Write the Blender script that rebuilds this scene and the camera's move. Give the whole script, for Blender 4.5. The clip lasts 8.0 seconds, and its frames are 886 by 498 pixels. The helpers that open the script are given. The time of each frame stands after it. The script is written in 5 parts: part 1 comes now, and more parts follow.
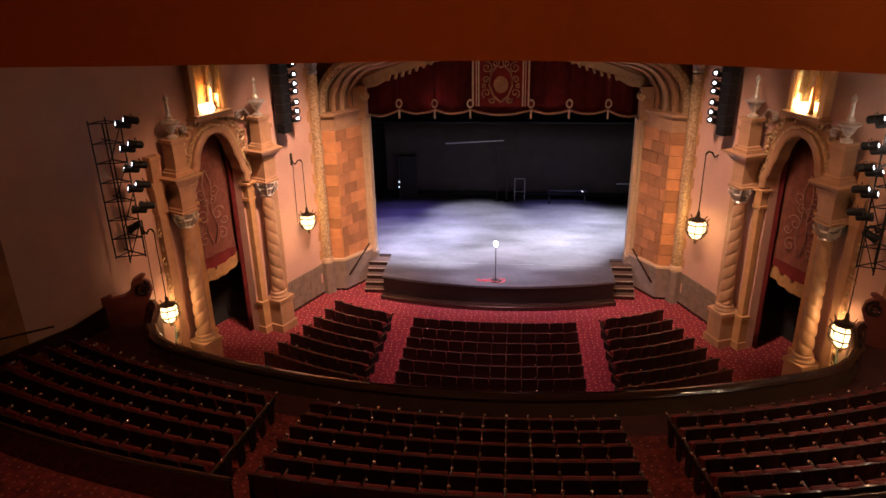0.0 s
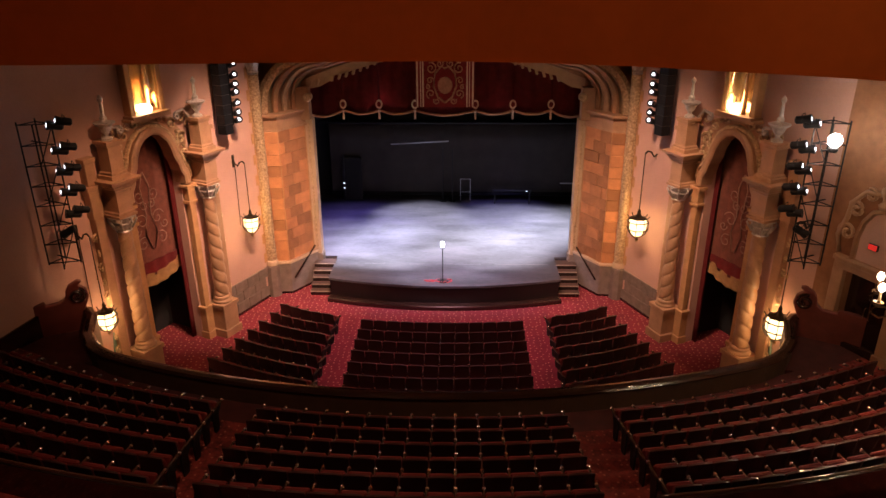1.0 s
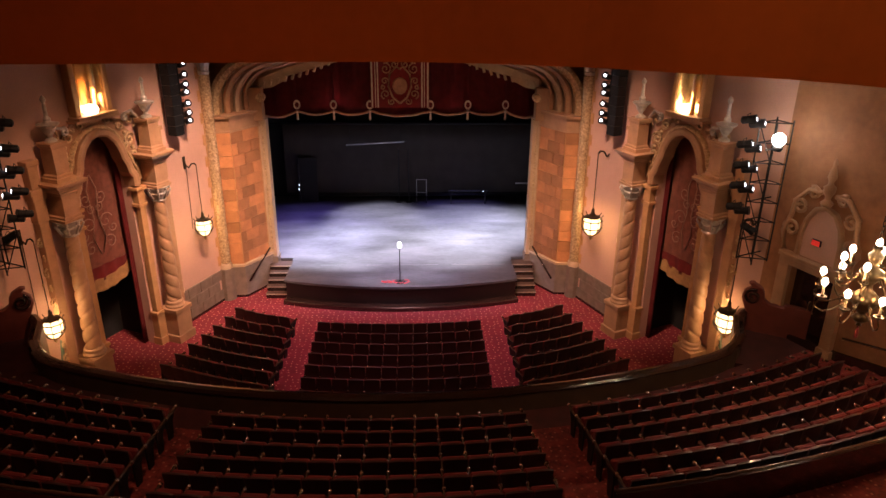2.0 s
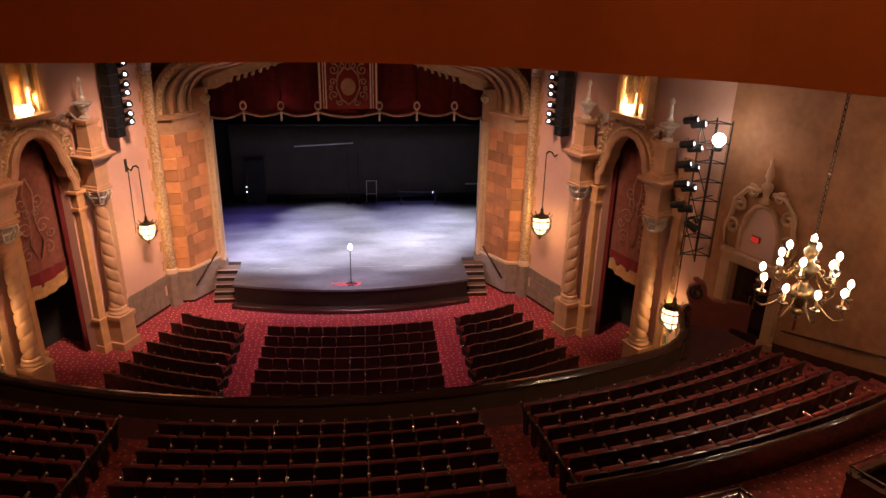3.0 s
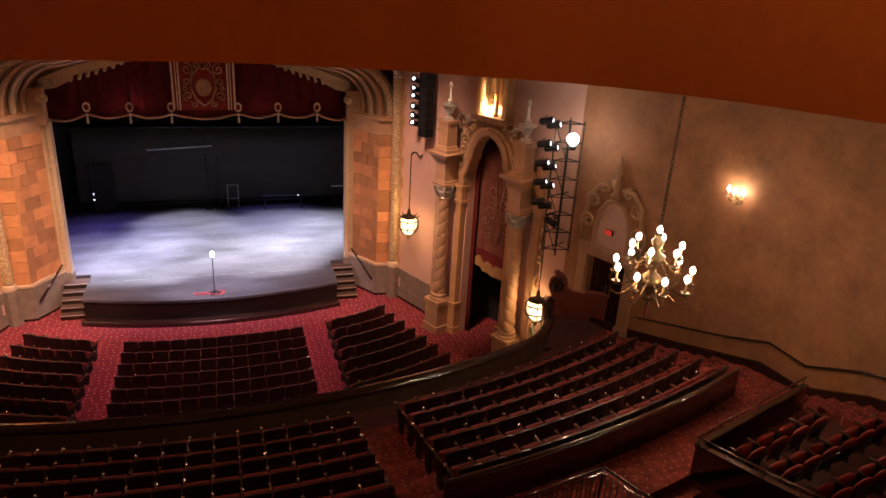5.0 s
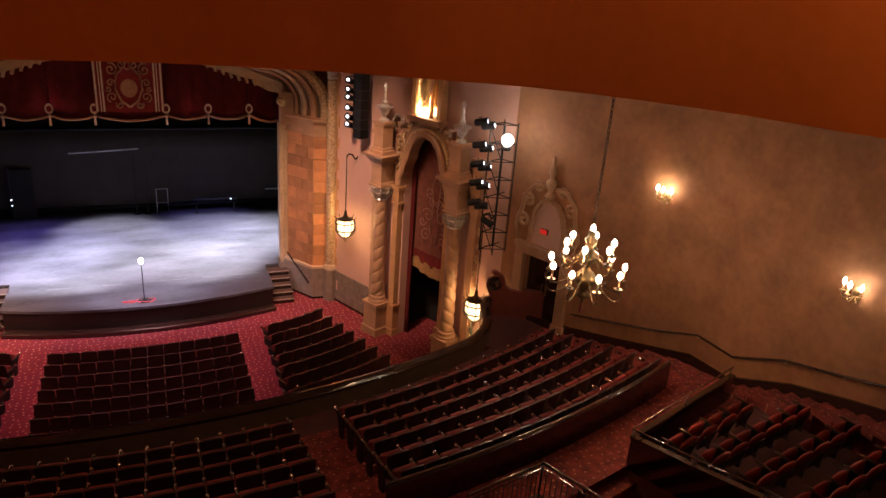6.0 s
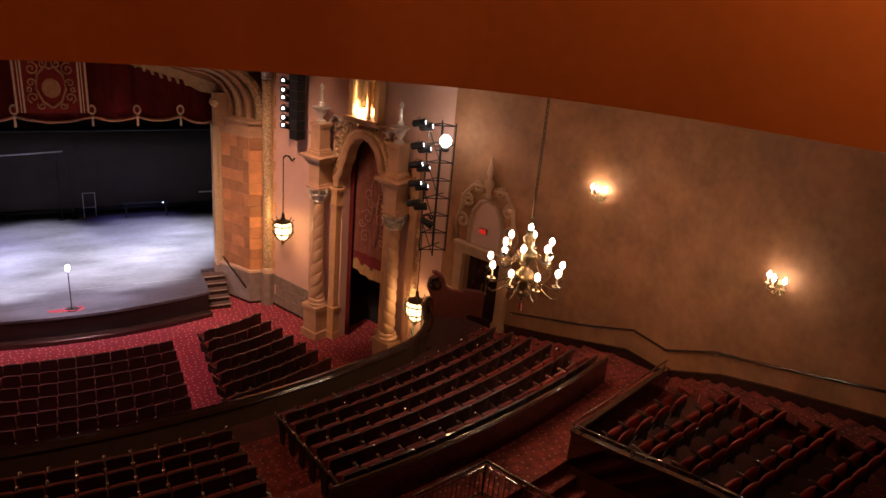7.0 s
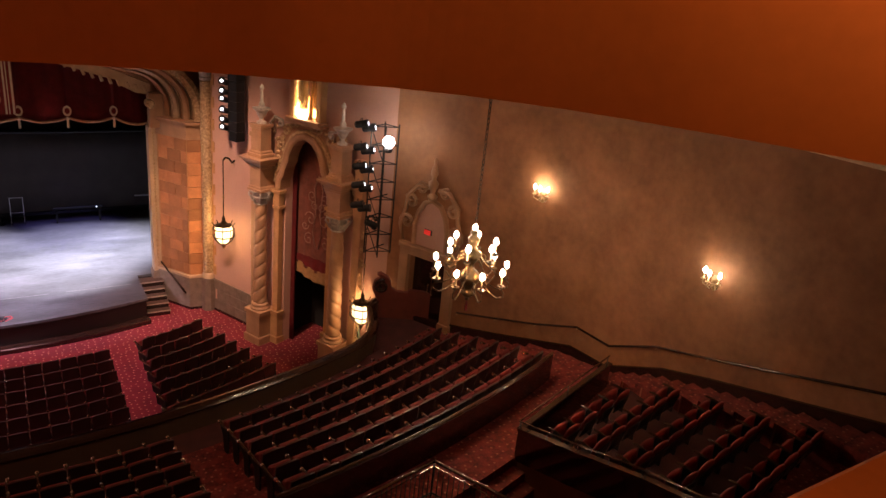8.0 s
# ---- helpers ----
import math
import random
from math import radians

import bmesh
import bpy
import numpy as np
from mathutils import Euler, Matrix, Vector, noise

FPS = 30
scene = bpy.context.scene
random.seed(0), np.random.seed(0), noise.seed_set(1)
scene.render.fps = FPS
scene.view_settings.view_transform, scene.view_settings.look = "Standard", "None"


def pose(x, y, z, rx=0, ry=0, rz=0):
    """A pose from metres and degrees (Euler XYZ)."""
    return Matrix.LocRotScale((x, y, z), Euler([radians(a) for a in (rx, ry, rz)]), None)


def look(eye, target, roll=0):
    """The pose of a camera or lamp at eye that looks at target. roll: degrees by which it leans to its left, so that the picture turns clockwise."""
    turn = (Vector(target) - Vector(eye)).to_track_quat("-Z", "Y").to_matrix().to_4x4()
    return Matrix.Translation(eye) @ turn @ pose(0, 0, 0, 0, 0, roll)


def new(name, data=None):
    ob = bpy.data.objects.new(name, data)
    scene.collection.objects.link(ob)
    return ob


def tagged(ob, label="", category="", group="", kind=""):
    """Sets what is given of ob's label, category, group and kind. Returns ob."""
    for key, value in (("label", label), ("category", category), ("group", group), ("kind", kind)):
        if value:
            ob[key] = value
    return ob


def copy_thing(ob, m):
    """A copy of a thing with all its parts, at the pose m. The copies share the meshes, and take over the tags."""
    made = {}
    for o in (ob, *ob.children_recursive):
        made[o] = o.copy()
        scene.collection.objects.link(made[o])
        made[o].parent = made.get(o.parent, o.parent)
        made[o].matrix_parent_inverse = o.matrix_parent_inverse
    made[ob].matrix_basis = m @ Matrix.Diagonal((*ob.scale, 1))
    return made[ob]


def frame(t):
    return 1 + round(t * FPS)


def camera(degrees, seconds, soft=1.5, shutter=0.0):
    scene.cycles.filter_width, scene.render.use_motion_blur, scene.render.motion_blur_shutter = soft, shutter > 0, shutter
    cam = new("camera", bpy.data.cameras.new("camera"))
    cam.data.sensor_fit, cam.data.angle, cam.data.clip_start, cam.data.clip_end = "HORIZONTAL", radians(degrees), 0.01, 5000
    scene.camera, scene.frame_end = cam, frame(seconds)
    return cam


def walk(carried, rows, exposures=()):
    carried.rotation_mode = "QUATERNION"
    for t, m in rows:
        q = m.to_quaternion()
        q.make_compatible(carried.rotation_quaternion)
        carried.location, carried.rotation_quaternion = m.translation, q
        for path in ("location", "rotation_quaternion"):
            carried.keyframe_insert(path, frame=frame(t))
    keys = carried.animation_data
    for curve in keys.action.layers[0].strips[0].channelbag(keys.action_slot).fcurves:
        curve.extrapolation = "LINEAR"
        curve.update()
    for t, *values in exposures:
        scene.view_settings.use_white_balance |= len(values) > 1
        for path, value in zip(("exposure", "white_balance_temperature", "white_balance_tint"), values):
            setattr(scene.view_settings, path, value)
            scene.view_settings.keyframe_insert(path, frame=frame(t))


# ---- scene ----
cam = camera(64.4, 8.0)
PATH = [
    (0.0, pose(0.75, 0, 13.64, 67.507, 1.083, 5.905)),
    (0.5, pose(0.75, 0, 13.64, 67.516, 0.617, 3.548)),
    (1.0, pose(0.75, 0, 13.64, 67.508, 0.215, 1.572)),
    (1.5, pose(0.75, 0, 13.64, 67.537, -0.104, -0.231)),
    (3.0, pose(0.75, 0, 13.64, 67.699, -1.226, -5.936)),
    (3.5, pose(0.75, 0, 13.64, 67.774, -1.644, -8.373)),
    (4.0, pose(0.75, 0, 13.64, 67.876, -2.064, -10.523)),
    (4.5, pose(0.75, 0, 13.64, 68.035, -2.672, -13.713)),
    (6.0, pose(0.75, 0, 13.64, 68.649, -4.100, -21.743)),
    (6.5, pose(0.75, 0, 13.64, 68.915, -4.565, -24.488)),
    (7.0, pose(0.75, 0, 13.64, 69.107, -4.940, -26.667)),
    (7.5, pose(0.75, 0, 13.64, 69.343, -5.299, -28.746)),
    (8.0, pose(0.75, 0, 13.64, 69.604, -5.663, -31.197)),
]
walk(cam, PATH)

# ---- world and house light ----
world = bpy.data.worlds.new("night")
world.use_nodes = True
world.node_tree.nodes["Background"].inputs[0].default_value = (0.02, 0.012, 0.008, 1)
world.node_tree.nodes["Background"].inputs[1].default_value = 0.3
scene.world = world
scene.view_settings.exposure = 0.0


def lamp(name, kind, m, watts, colour, **settings):
    data = bpy.data.lights.new(name, kind)
    data.energy, data.color = watts, colour
    if kind == "SPOT":
        data.spot_size, data.spot_blend = radians(settings["cone"]), settings.get("blend", 0.6)
        data.shadow_soft_size = settings.get("soft", 0.15)
    if kind == "POINT":
        data.shadow_soft_size = settings.get("soft", 0.1)
    if kind == "AREA":
        data.shape, data.size, data.size_y = "RECTANGLE", settings["size"][0], settings["size"][1]
    ob = new(name, data)
    ob.matrix_world = m
    return ob


COOL = (0.80, 0.84, 1.0)
# stage wash from the fly space behind the valance
for x, y, watts, colour, cone in (
        (-2.7, 30.9, 36000, (0.86, 0.87, 1.0), 36), (2.3, 31.0, 32000, (0.93, 0.91, 1.0), 34), (3.4, 33.3, 28000, (0.80, 0.80, 1.0), 42),
        (-1.4, 34.6, 27000, (0.82, 0.80, 1.0), 32), (6.0, 33.6, 20000, (0.90, 0.90, 1.0), 34), (-4.8, 33.0, 10000, (0.30, 0.22, 1.0), 46), (-5.0, 31.4, 12000, (0.80, 0.80, 1.0), 36), (3.0, 35.2, 5000, (0.30, 0.24, 1.0), 34)):
    lamp("stage_wash_lamp", "SPOT", look((x, max(y, 31.2), 12.5), (x, y, 1.0)), watts, colour, cone=cone, blend=0.9, soft=0.3)
# the lamps of the two booms, crossing on the apron
for s in (-1, 1):
    lamp("boom_light", "SPOT", look((s * 7.3, 25.6, 9.6), (-s * 1.0, 28.8, 1.0)), 11000, (0.90, 0.80, 1.0), cone=34, blend=0.9, soft=0.25)
# unseen spots added under the ceiling over the stalls, washing the proscenium
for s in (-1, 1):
    lamp("unseen_house_spot", "SPOT", look((s * 2.0, 18.0, 17.5), (s * 7.5, 26.6, 3.4)), 23000 if s < 0 else 13000, (1.0, 0.61, 0.43), cone=37, blend=0.95, soft=0.5)
    lamp("unseen_house_spot", "SPOT", look((s * 0.5, 14.5, 17.5), (s * 10.4, 21.5, 4.8)), 7600 if s < 0 else 3400, (1.0, 0.51, 0.29), cone=26, blend=0.95, soft=0.5)
lamp("unseen_house_spot", "SPOT", look((0, 20.0, 17.5), (0, 25.6, 0.0)), 9500, (1.0, 0.46, 0.54), cone=52, blend=0.9, soft=0.5)
# fill spot with no visible source, added to lift the dark balcony
lamp("unseen_house_spot", "SPOT", look((-3.0, 7.0, 17.5), (-2.0, 11.0, 4.0)), 1350, (1.0, 0.48, 0.30), cone=88, blend=0.9, soft=0.5)
# the lit chandelier over the balcony
for a in (35, 125, 215, 305):
    lamp("chandelier_lamp", "POINT", pose(9.21 + 0.86 * math.cos(radians(a)), 11.70 + 0.86 * math.sin(radians(a)), 8.15), 84, (1.0, 0.54, 0.26), soft=0.09)
# a lamp in the booth, behind and to the right of the camera
lamp("booth_lamp", "POINT", pose(1.93, 0.46, 14.16), 17, (1.0, 0.40, 0.11), soft=0.12)


# ---- materials ----
def material(name, colour, rough=0.6, metal=0.0, vary=0.25, scale=3.0, bump=0.15, fine=40.0, second=None, coat=0.0):
    """A surface with broad stains, fine grain and relief."""
    m = bpy.data.materials.new(name)
    m.use_nodes = True
    n, l = m.node_tree.nodes, m.node_tree.links
    b = n["Principled BSDF"]
    b.inputs["Roughness"].default_value, b.inputs["Metallic"].default_value = rough, metal
    b.inputs["Coat Weight"].default_value = coat
    at = n.new("ShaderNodeTexCoord")
    broad, grain = n.new("ShaderNodeTexNoise"), n.new("ShaderNodeTexNoise")
    broad.inputs["Scale"].default_value, broad.inputs["Detail"].default_value = scale, 5
    grain.inputs["Scale"].default_value, grain.inputs["Detail"].default_value = fine, 3
    l.new(at.outputs["Object"], broad.inputs["Vector"]), l.new(at.outputs["Object"], grain.inputs["Vector"])
    ramp = n.new("ShaderNodeValToRGB")
    dark = second or tuple(c * (1 - vary) for c in colour)
    light = tuple(min(1, c * (1 + vary * 0.6)) for c in colour)
    ramp.color_ramp.elements[0].position, ramp.color_ramp.elements[1].position = 0.3, 0.7
    ramp.color_ramp.elements[0].color, ramp.color_ramp.elements[1].color = (*dark, 1), (*light, 1)
    mixer = n.new("ShaderNodeMath")
    mixer.operation = "MULTIPLY_ADD"
    mixer.inputs[1].default_value = 0.35
    l.new(grain.outputs[0], mixer.inputs[0])
    half = n.new("ShaderNodeMath")
    half.operation = "MULTIPLY"
    half.inputs[1].default_value = 0.65
    l.new(broad.outputs[0], half.inputs[0]), l.new(half.outputs[0], mixer.inputs[2])
    l.new(mixer.outputs[0], ramp.inputs[0]), l.new(ramp.outputs[0], b.inputs["Base Color"])
    if bump:
        r = n.new("ShaderNodeBump")
        r.inputs["Strength"].default_value, r.inputs["Distance"].default_value = bump, 0.02
        l.new(mixer.outputs[0], r.inputs["Height"]), l.new(r.outputs[0], b.inputs["Normal"])
    return m


def stretch(mat, sx, sy, sz):
    """Draw a material's stains out along one way."""
    n, l = mat.node_tree.nodes, mat.node_tree.links
    at = next(k for k in n if k.type == "TEX_COORD")
    maps = n.new("ShaderNodeMapping")
    maps.inputs["Scale"].default_value = (sx, sy, sz)
    l.new(at.outputs["Object"], maps.inputs["Vector"])
    for k in n:
        if k.type == "TEX_NOISE":
            l.new(maps.outputs[0], k.inputs["Vector"])


def glow(name, colour, strength):
    m = bpy.data.materials.new(name)
    m.use_nodes = True
    b = m.node_tree.nodes["Principled BSDF"]
    b.inputs["Base Color"].default_value = (*colour, 1)
    b.inputs["Emission Color"].default_value, b.inputs["Emission Strength"].default_value = (*colour, 1), strength
    return m


PLASTER = material("peach_plaster", (0.57, 0.34, 0.265), 0.75, scale=0.8, fine=25, vary=0.14)
STONE = material("cast_stone", (0.42, 0.235, 0.13), 0.48, scale=2.5, fine=30, vary=0.25)
GREY_STONE = material("grey_dado_stone", (0.21, 0.155, 0.12), 0.6, scale=4, fine=60, vary=0.35)
GILT = material("gilded_relief", (0.70, 0.52, 0.31), 0.36, 0.3, scale=11, fine=34, bump=0.9, second=(0.24, 0.13, 0.06))
SILVER = material("silvered_plaster", (0.55, 0.50, 0.45), 0.35, 0.5, scale=9, fine=60, vary=0.4, bump=0.5)
CARPET = material("red_carpet", (0.20, 0.018, 0.03), 0.95, scale=2, fine=90, vary=0.3)
def dotted(mat, colour, scale, size):
    """Small pale figures in a staggered repeat, as woven into the carpet."""
    n, l = mat.node_tree.nodes, mat.node_tree.links
    b = n["Principled BSDF"]
    src = b.inputs["Base Color"].links[0].from_socket
    at, vor, less, mix = n.new("ShaderNodeTexCoord"), n.new("ShaderNodeTexVoronoi"), n.new("ShaderNodeMapRange"), n.new("ShaderNodeMix")
    vor.voronoi_dimensions = "2D"
    vor.inputs["Scale"].default_value, vor.inputs["Randomness"].default_value = scale, 0.55
    less.inputs["From Min"].default_value, less.inputs["From Max"].default_value = size, size * 0.6
    mix.data_type = "RGBA"
    mix.inputs[7].default_value = (*colour, 1)
    l.new(at.outputs["Object"], vor.inputs["Vector"]), l.new(vor.outputs["Distance"], less.inputs["Value"])
    l.new(less.outputs[0], mix.inputs[0]), l.new(src, mix.inputs[6]), l.new(mix.outputs[2], b.inputs["Base Color"])


DARK_CARPET = material("dark_red_carpet", (0.07, 0.016, 0.014), 0.9, scale=3, fine=60, vary=0.35)
BALCONY_CARPET = material("mottled_balcony_carpet", (0.20, 0.030, 0.024), 0.95, scale=4.5, fine=16, vary=0.75)
dotted(BALCONY_CARPET, (0.36, 0.12, 0.08), 5.0, 0.15)
dotted(CARPET, (0.52, 0.22, 0.15), 4.6, 0.16)
VELVET = material("red_velvet", (0.16, 0.012, 0.014), 0.9, scale=3, fine=60, vary=0.35)
DARKWOOD = material("dark_polished_wood", (0.026, 0.011, 0.008), 0.18, scale=3, fine=30, vary=0.3, coat=0.7)
BLACK = material("flat_black", (0.012, 0.012, 0.013), 0.9, scale=2, fine=50, vary=0.3)
STAGE = material("stage_floor", (0.086, 0.083, 0.094), 0.42, scale=1.3, fine=9, vary=0.65, bump=0.05)
stretch(STAGE, 0.4, 1.2, 1)
METAL = material("black_metal", (0.02, 0.02, 0.022), 0.45, 0.6, scale=6, fine=60, vary=0.3)
BRASS = material("aged_brass", (0.42, 0.29, 0.15), 0.34, 0.85, scale=9, fine=60, vary=0.4)
CEIL = material("booth_paint", (0.52, 0.18, 0.06), 0.7, scale=0.7, fine=25, vary=0.15, bump=0.08)
PARAPET_PAINT = material("brown_parapet_paint", (0.07, 0.038, 0.022), 0.6, scale=2, fine=30, vary=0.3)
TREAD = material("worn_tread", (0.075, 0.042, 0.03), 0.5, scale=3, fine=40, vary=0.4)
WALL_BROWN = material("side_wall_plaster", (0.315, 0.142, 0.064), 0.8, scale=1.1, fine=5, vary=0.36)
BULB = glow("lit_bulb", (1.0, 0.88, 0.70), 40)


# ---- mesh helpers ----
def part(name, bm, mat, parent=None, label="", smooth=False):
    me = bpy.data.meshes.new(name)
    bm.to_mesh(me)
    bm.free()
    me.materials.append(mat)
    if smooth:
        me.polygons.foreach_set("use_smooth", [True] * len(me.polygons))
    ob = new(name, me)
    ob.parent = parent
    return tagged(ob, label) if label else ob


def thing(name, label, category, m=None, group="", kind=""):
    ob = new(name)
    ob.empty_display_size = 0.2
    if m is not None:
        ob.matrix_world = m
    return tagged(ob, label, category, group, kind)


def box(bm, x0, x1, y0, y1, z0, z1, bevel=0.0, m=None):
    c = [(x, y, z) for z in (z0, z1) for x, y in ((x0, y0), (x1, y0), (x1, y1), (x0, y1))]
    v = [bm.verts.new(m @ Vector(p) if m else p) for p in c]
    f = [bm.faces.new([v[i] for i in q]) for q in ((3, 2, 1, 0), (4, 5, 6, 7), (0, 1, 5, 4), (1, 2, 6, 5), (2, 3, 7, 6), (3, 0, 4, 7))]
    if bevel:
        edges = list({e for q in f for e in q.edges})
        bmesh.ops.bevel(bm, geom=edges, offset=bevel, segments=1, affect="EDGES")
    return bm


def prism(bm, outline, z0, z1):
    """An upright prism on a plan outline."""
    a = [bm.verts.new((x, y, z0)) for x, y in outline]
    b = [bm.verts.new((x, y, z1)) for x, y in outline]
    n = len(a)
    bm.faces.new(a[::-1]), bm.faces.new(b)
    for i in range(n):
        bm.faces.new((a[i], a[(i + 1) % n], b[(i + 1) % n], b[i]))
    bmesh.ops.recalc_face_normals(bm, faces=bm.faces)
    return bm


def lathe(bm, profile, seg=16, m=None, twist=None):
    """A turned body: profile of (radius, height)."""
    rings = []
    for r, z in profile:
        ring = []
        for i in range(seg):
            a = 2 * math.pi * i / seg
            rr = r * (1 + (twist(a, z) if twist else 0))
            p = Vector((rr * math.cos(a), rr * math.sin(a), z))
            ring.append(bm.verts.new(m @ p if m else p))
        rings.append(ring)
    for a, b in zip(rings, rings[1:]):
        for i in range(seg):
            bm.faces.new((a[i], a[(i + 1) % seg], b[(i + 1) % seg], b[i]))
    bm.faces.new(rings[0][::-1]), bm.faces.new(rings[-1])
    return bm


def tube(bm, points, radius, seg=8):
    """A round bar along points."""
    pts = [Vector(p) for p in points]
    rings = []
    for i, p in enumerate(pts):
        d = (pts[min(i + 1, len(pts) - 1)] - pts[max(i - 1, 0)]).normalized()
        q = d.to_track_quat("Z", "Y")
        r = radius[i] if isinstance(radius, (list, tuple)) else radius
        rings.append([bm.verts.new(p + q @ Vector((r * math.cos(2 * math.pi * k / seg), r * math.sin(2 * math.pi * k / seg), 0))) for k in range(seg)])
    for a, b in zip(rings, rings[1:]):
        for i in range(seg):
            bm.faces.new((a[i], a[(i + 1) % seg], b[(i + 1) % seg], b[i]))
    bm.faces.new(rings[0][::-1]), bm.faces.new(rings[-1])
    return bm


def sweep(bm, path, profile, closed=False):
    """Carry a profile of (out, up) pairs along a plan path of (x, y, z); out is to the left of the way."""
    rings = []
    n = len(path)
    for i, p in enumerate(path):
        a, b = Vector(path[max(i - 1, 0)]), Vector(path[min(i + 1, n - 1)])
        d = (b - a)
        d.z = 0
        d.normalize()
        left = Vector((-d.y, d.x, 0))
        rings.append([bm.verts.new(Vector(p) + left * o + Vector((0, 0, u))) for o, u in profile])
    k = len(profile)
    for a, b in zip(rings, rings[1:]):
        for i in range(k):
            bm.faces.new((a[i], a[(i + 1) % k], b[(i + 1) % k], b[i]))
    bm.faces.new(rings[0][::-1]), bm.faces.new(rings[-1])
    bmesh.ops.recalc_face_normals(bm, faces=bm.faces)
    return bm


# ---- plan ----
# The splayed side wall: s is -1 or 1; d runs along it from the proscenium pier, out stands off it.
def on_wall(s, d, out=0.0, z=0.0):
    return Vector((s * (7.45 + 0.409 * d - 0.9125 * out), 27.8 - 0.9125 * d - 0.409 * out, z))


def wall_pose(s, d, out=0.0, z=0.0):
    """x along the wall, y out of the wall towards the house."""
    along = Vector((-0.409, 0.9125 * s, 0))
    off = Vector((-0.9125 * s, -0.409, 0))
    m = Matrix((along, off, (0, 0, 1))).transposed().to_4x4()
    m.translation = on_wall(s, d, out, z)
    return m


ARC_Y = 37.7    # the rows of seats are arcs round this point of the axis
STAGE_Z = 1.0


def arc(r, a0, a1, n, z=0.0):
    """Points on an arc of rows: angles in degrees from the axis."""
    return [(r * math.sin(radians(a0 + (a1 - a0) * i / n)), ARC_Y - r * math.cos(radians(a0 + (a1 - a0) * i / n)), z) for i in range(n + 1)]


# ---- the house: walls, floors, ceiling ----
def wall_box(bm, s, d0, d1, out0, out1, z0, z1):
    p = [on_wall(s, d0, out0), on_wall(s, d1, out0), on_wall(s, d1, out1), on_wall(s, d0, out1)]
    return prism(bm, [(q.x, q.y) for q in p], z0, z1)


TOP = 18.0
BAY0, BAY1, BAY_TOP = 4.45, 6.75, 8.25     # the arched recess in the side wall
DOOR0, DOOR1, DOOR_TOP = 10.25, 11.7, 5.5


P13 = on_wall(1, 13.0)
BEND = [((1 - t) ** 2 * P13.x + 2 * t * (1 - t) * 14.0 + t * t * 14.0, (1 - t) ** 2 * P13.y + 2 * t * (1 - t) * 13.2 + t * t * 10.2) for t in (k / 16 for k in range(17))]


def floor_z(y):
    return max(0.0, (24.0 - y) * 0.05)


def stalls_floor():
    bm = bmesh.new()
    ys = [30.0, 24.0, 12.0, -3.0]
    top = [[bm.verts.new((x, y, floor_z(y))) for x in (-15.5, 0, 15.5)] for y in ys]
    low = [[bm.verts.new((x, y, -0.4)) for x in (-15.5, 0, 15.5)] for y in ys]
    for g, flip in ((top, False), (low, True)):
        for i in range(3):
            for j in range(2):
                q = (g[i][j], g[i + 1][j], g[i + 1][j + 1], g[i][j + 1])
                bm.faces.new(q[::-1] if flip else q)
    tagged(part("floor", bm, CARPET), "patterned crimson carpet of the raked stalls floor", "floor", kind="structure")


stalls_floor()

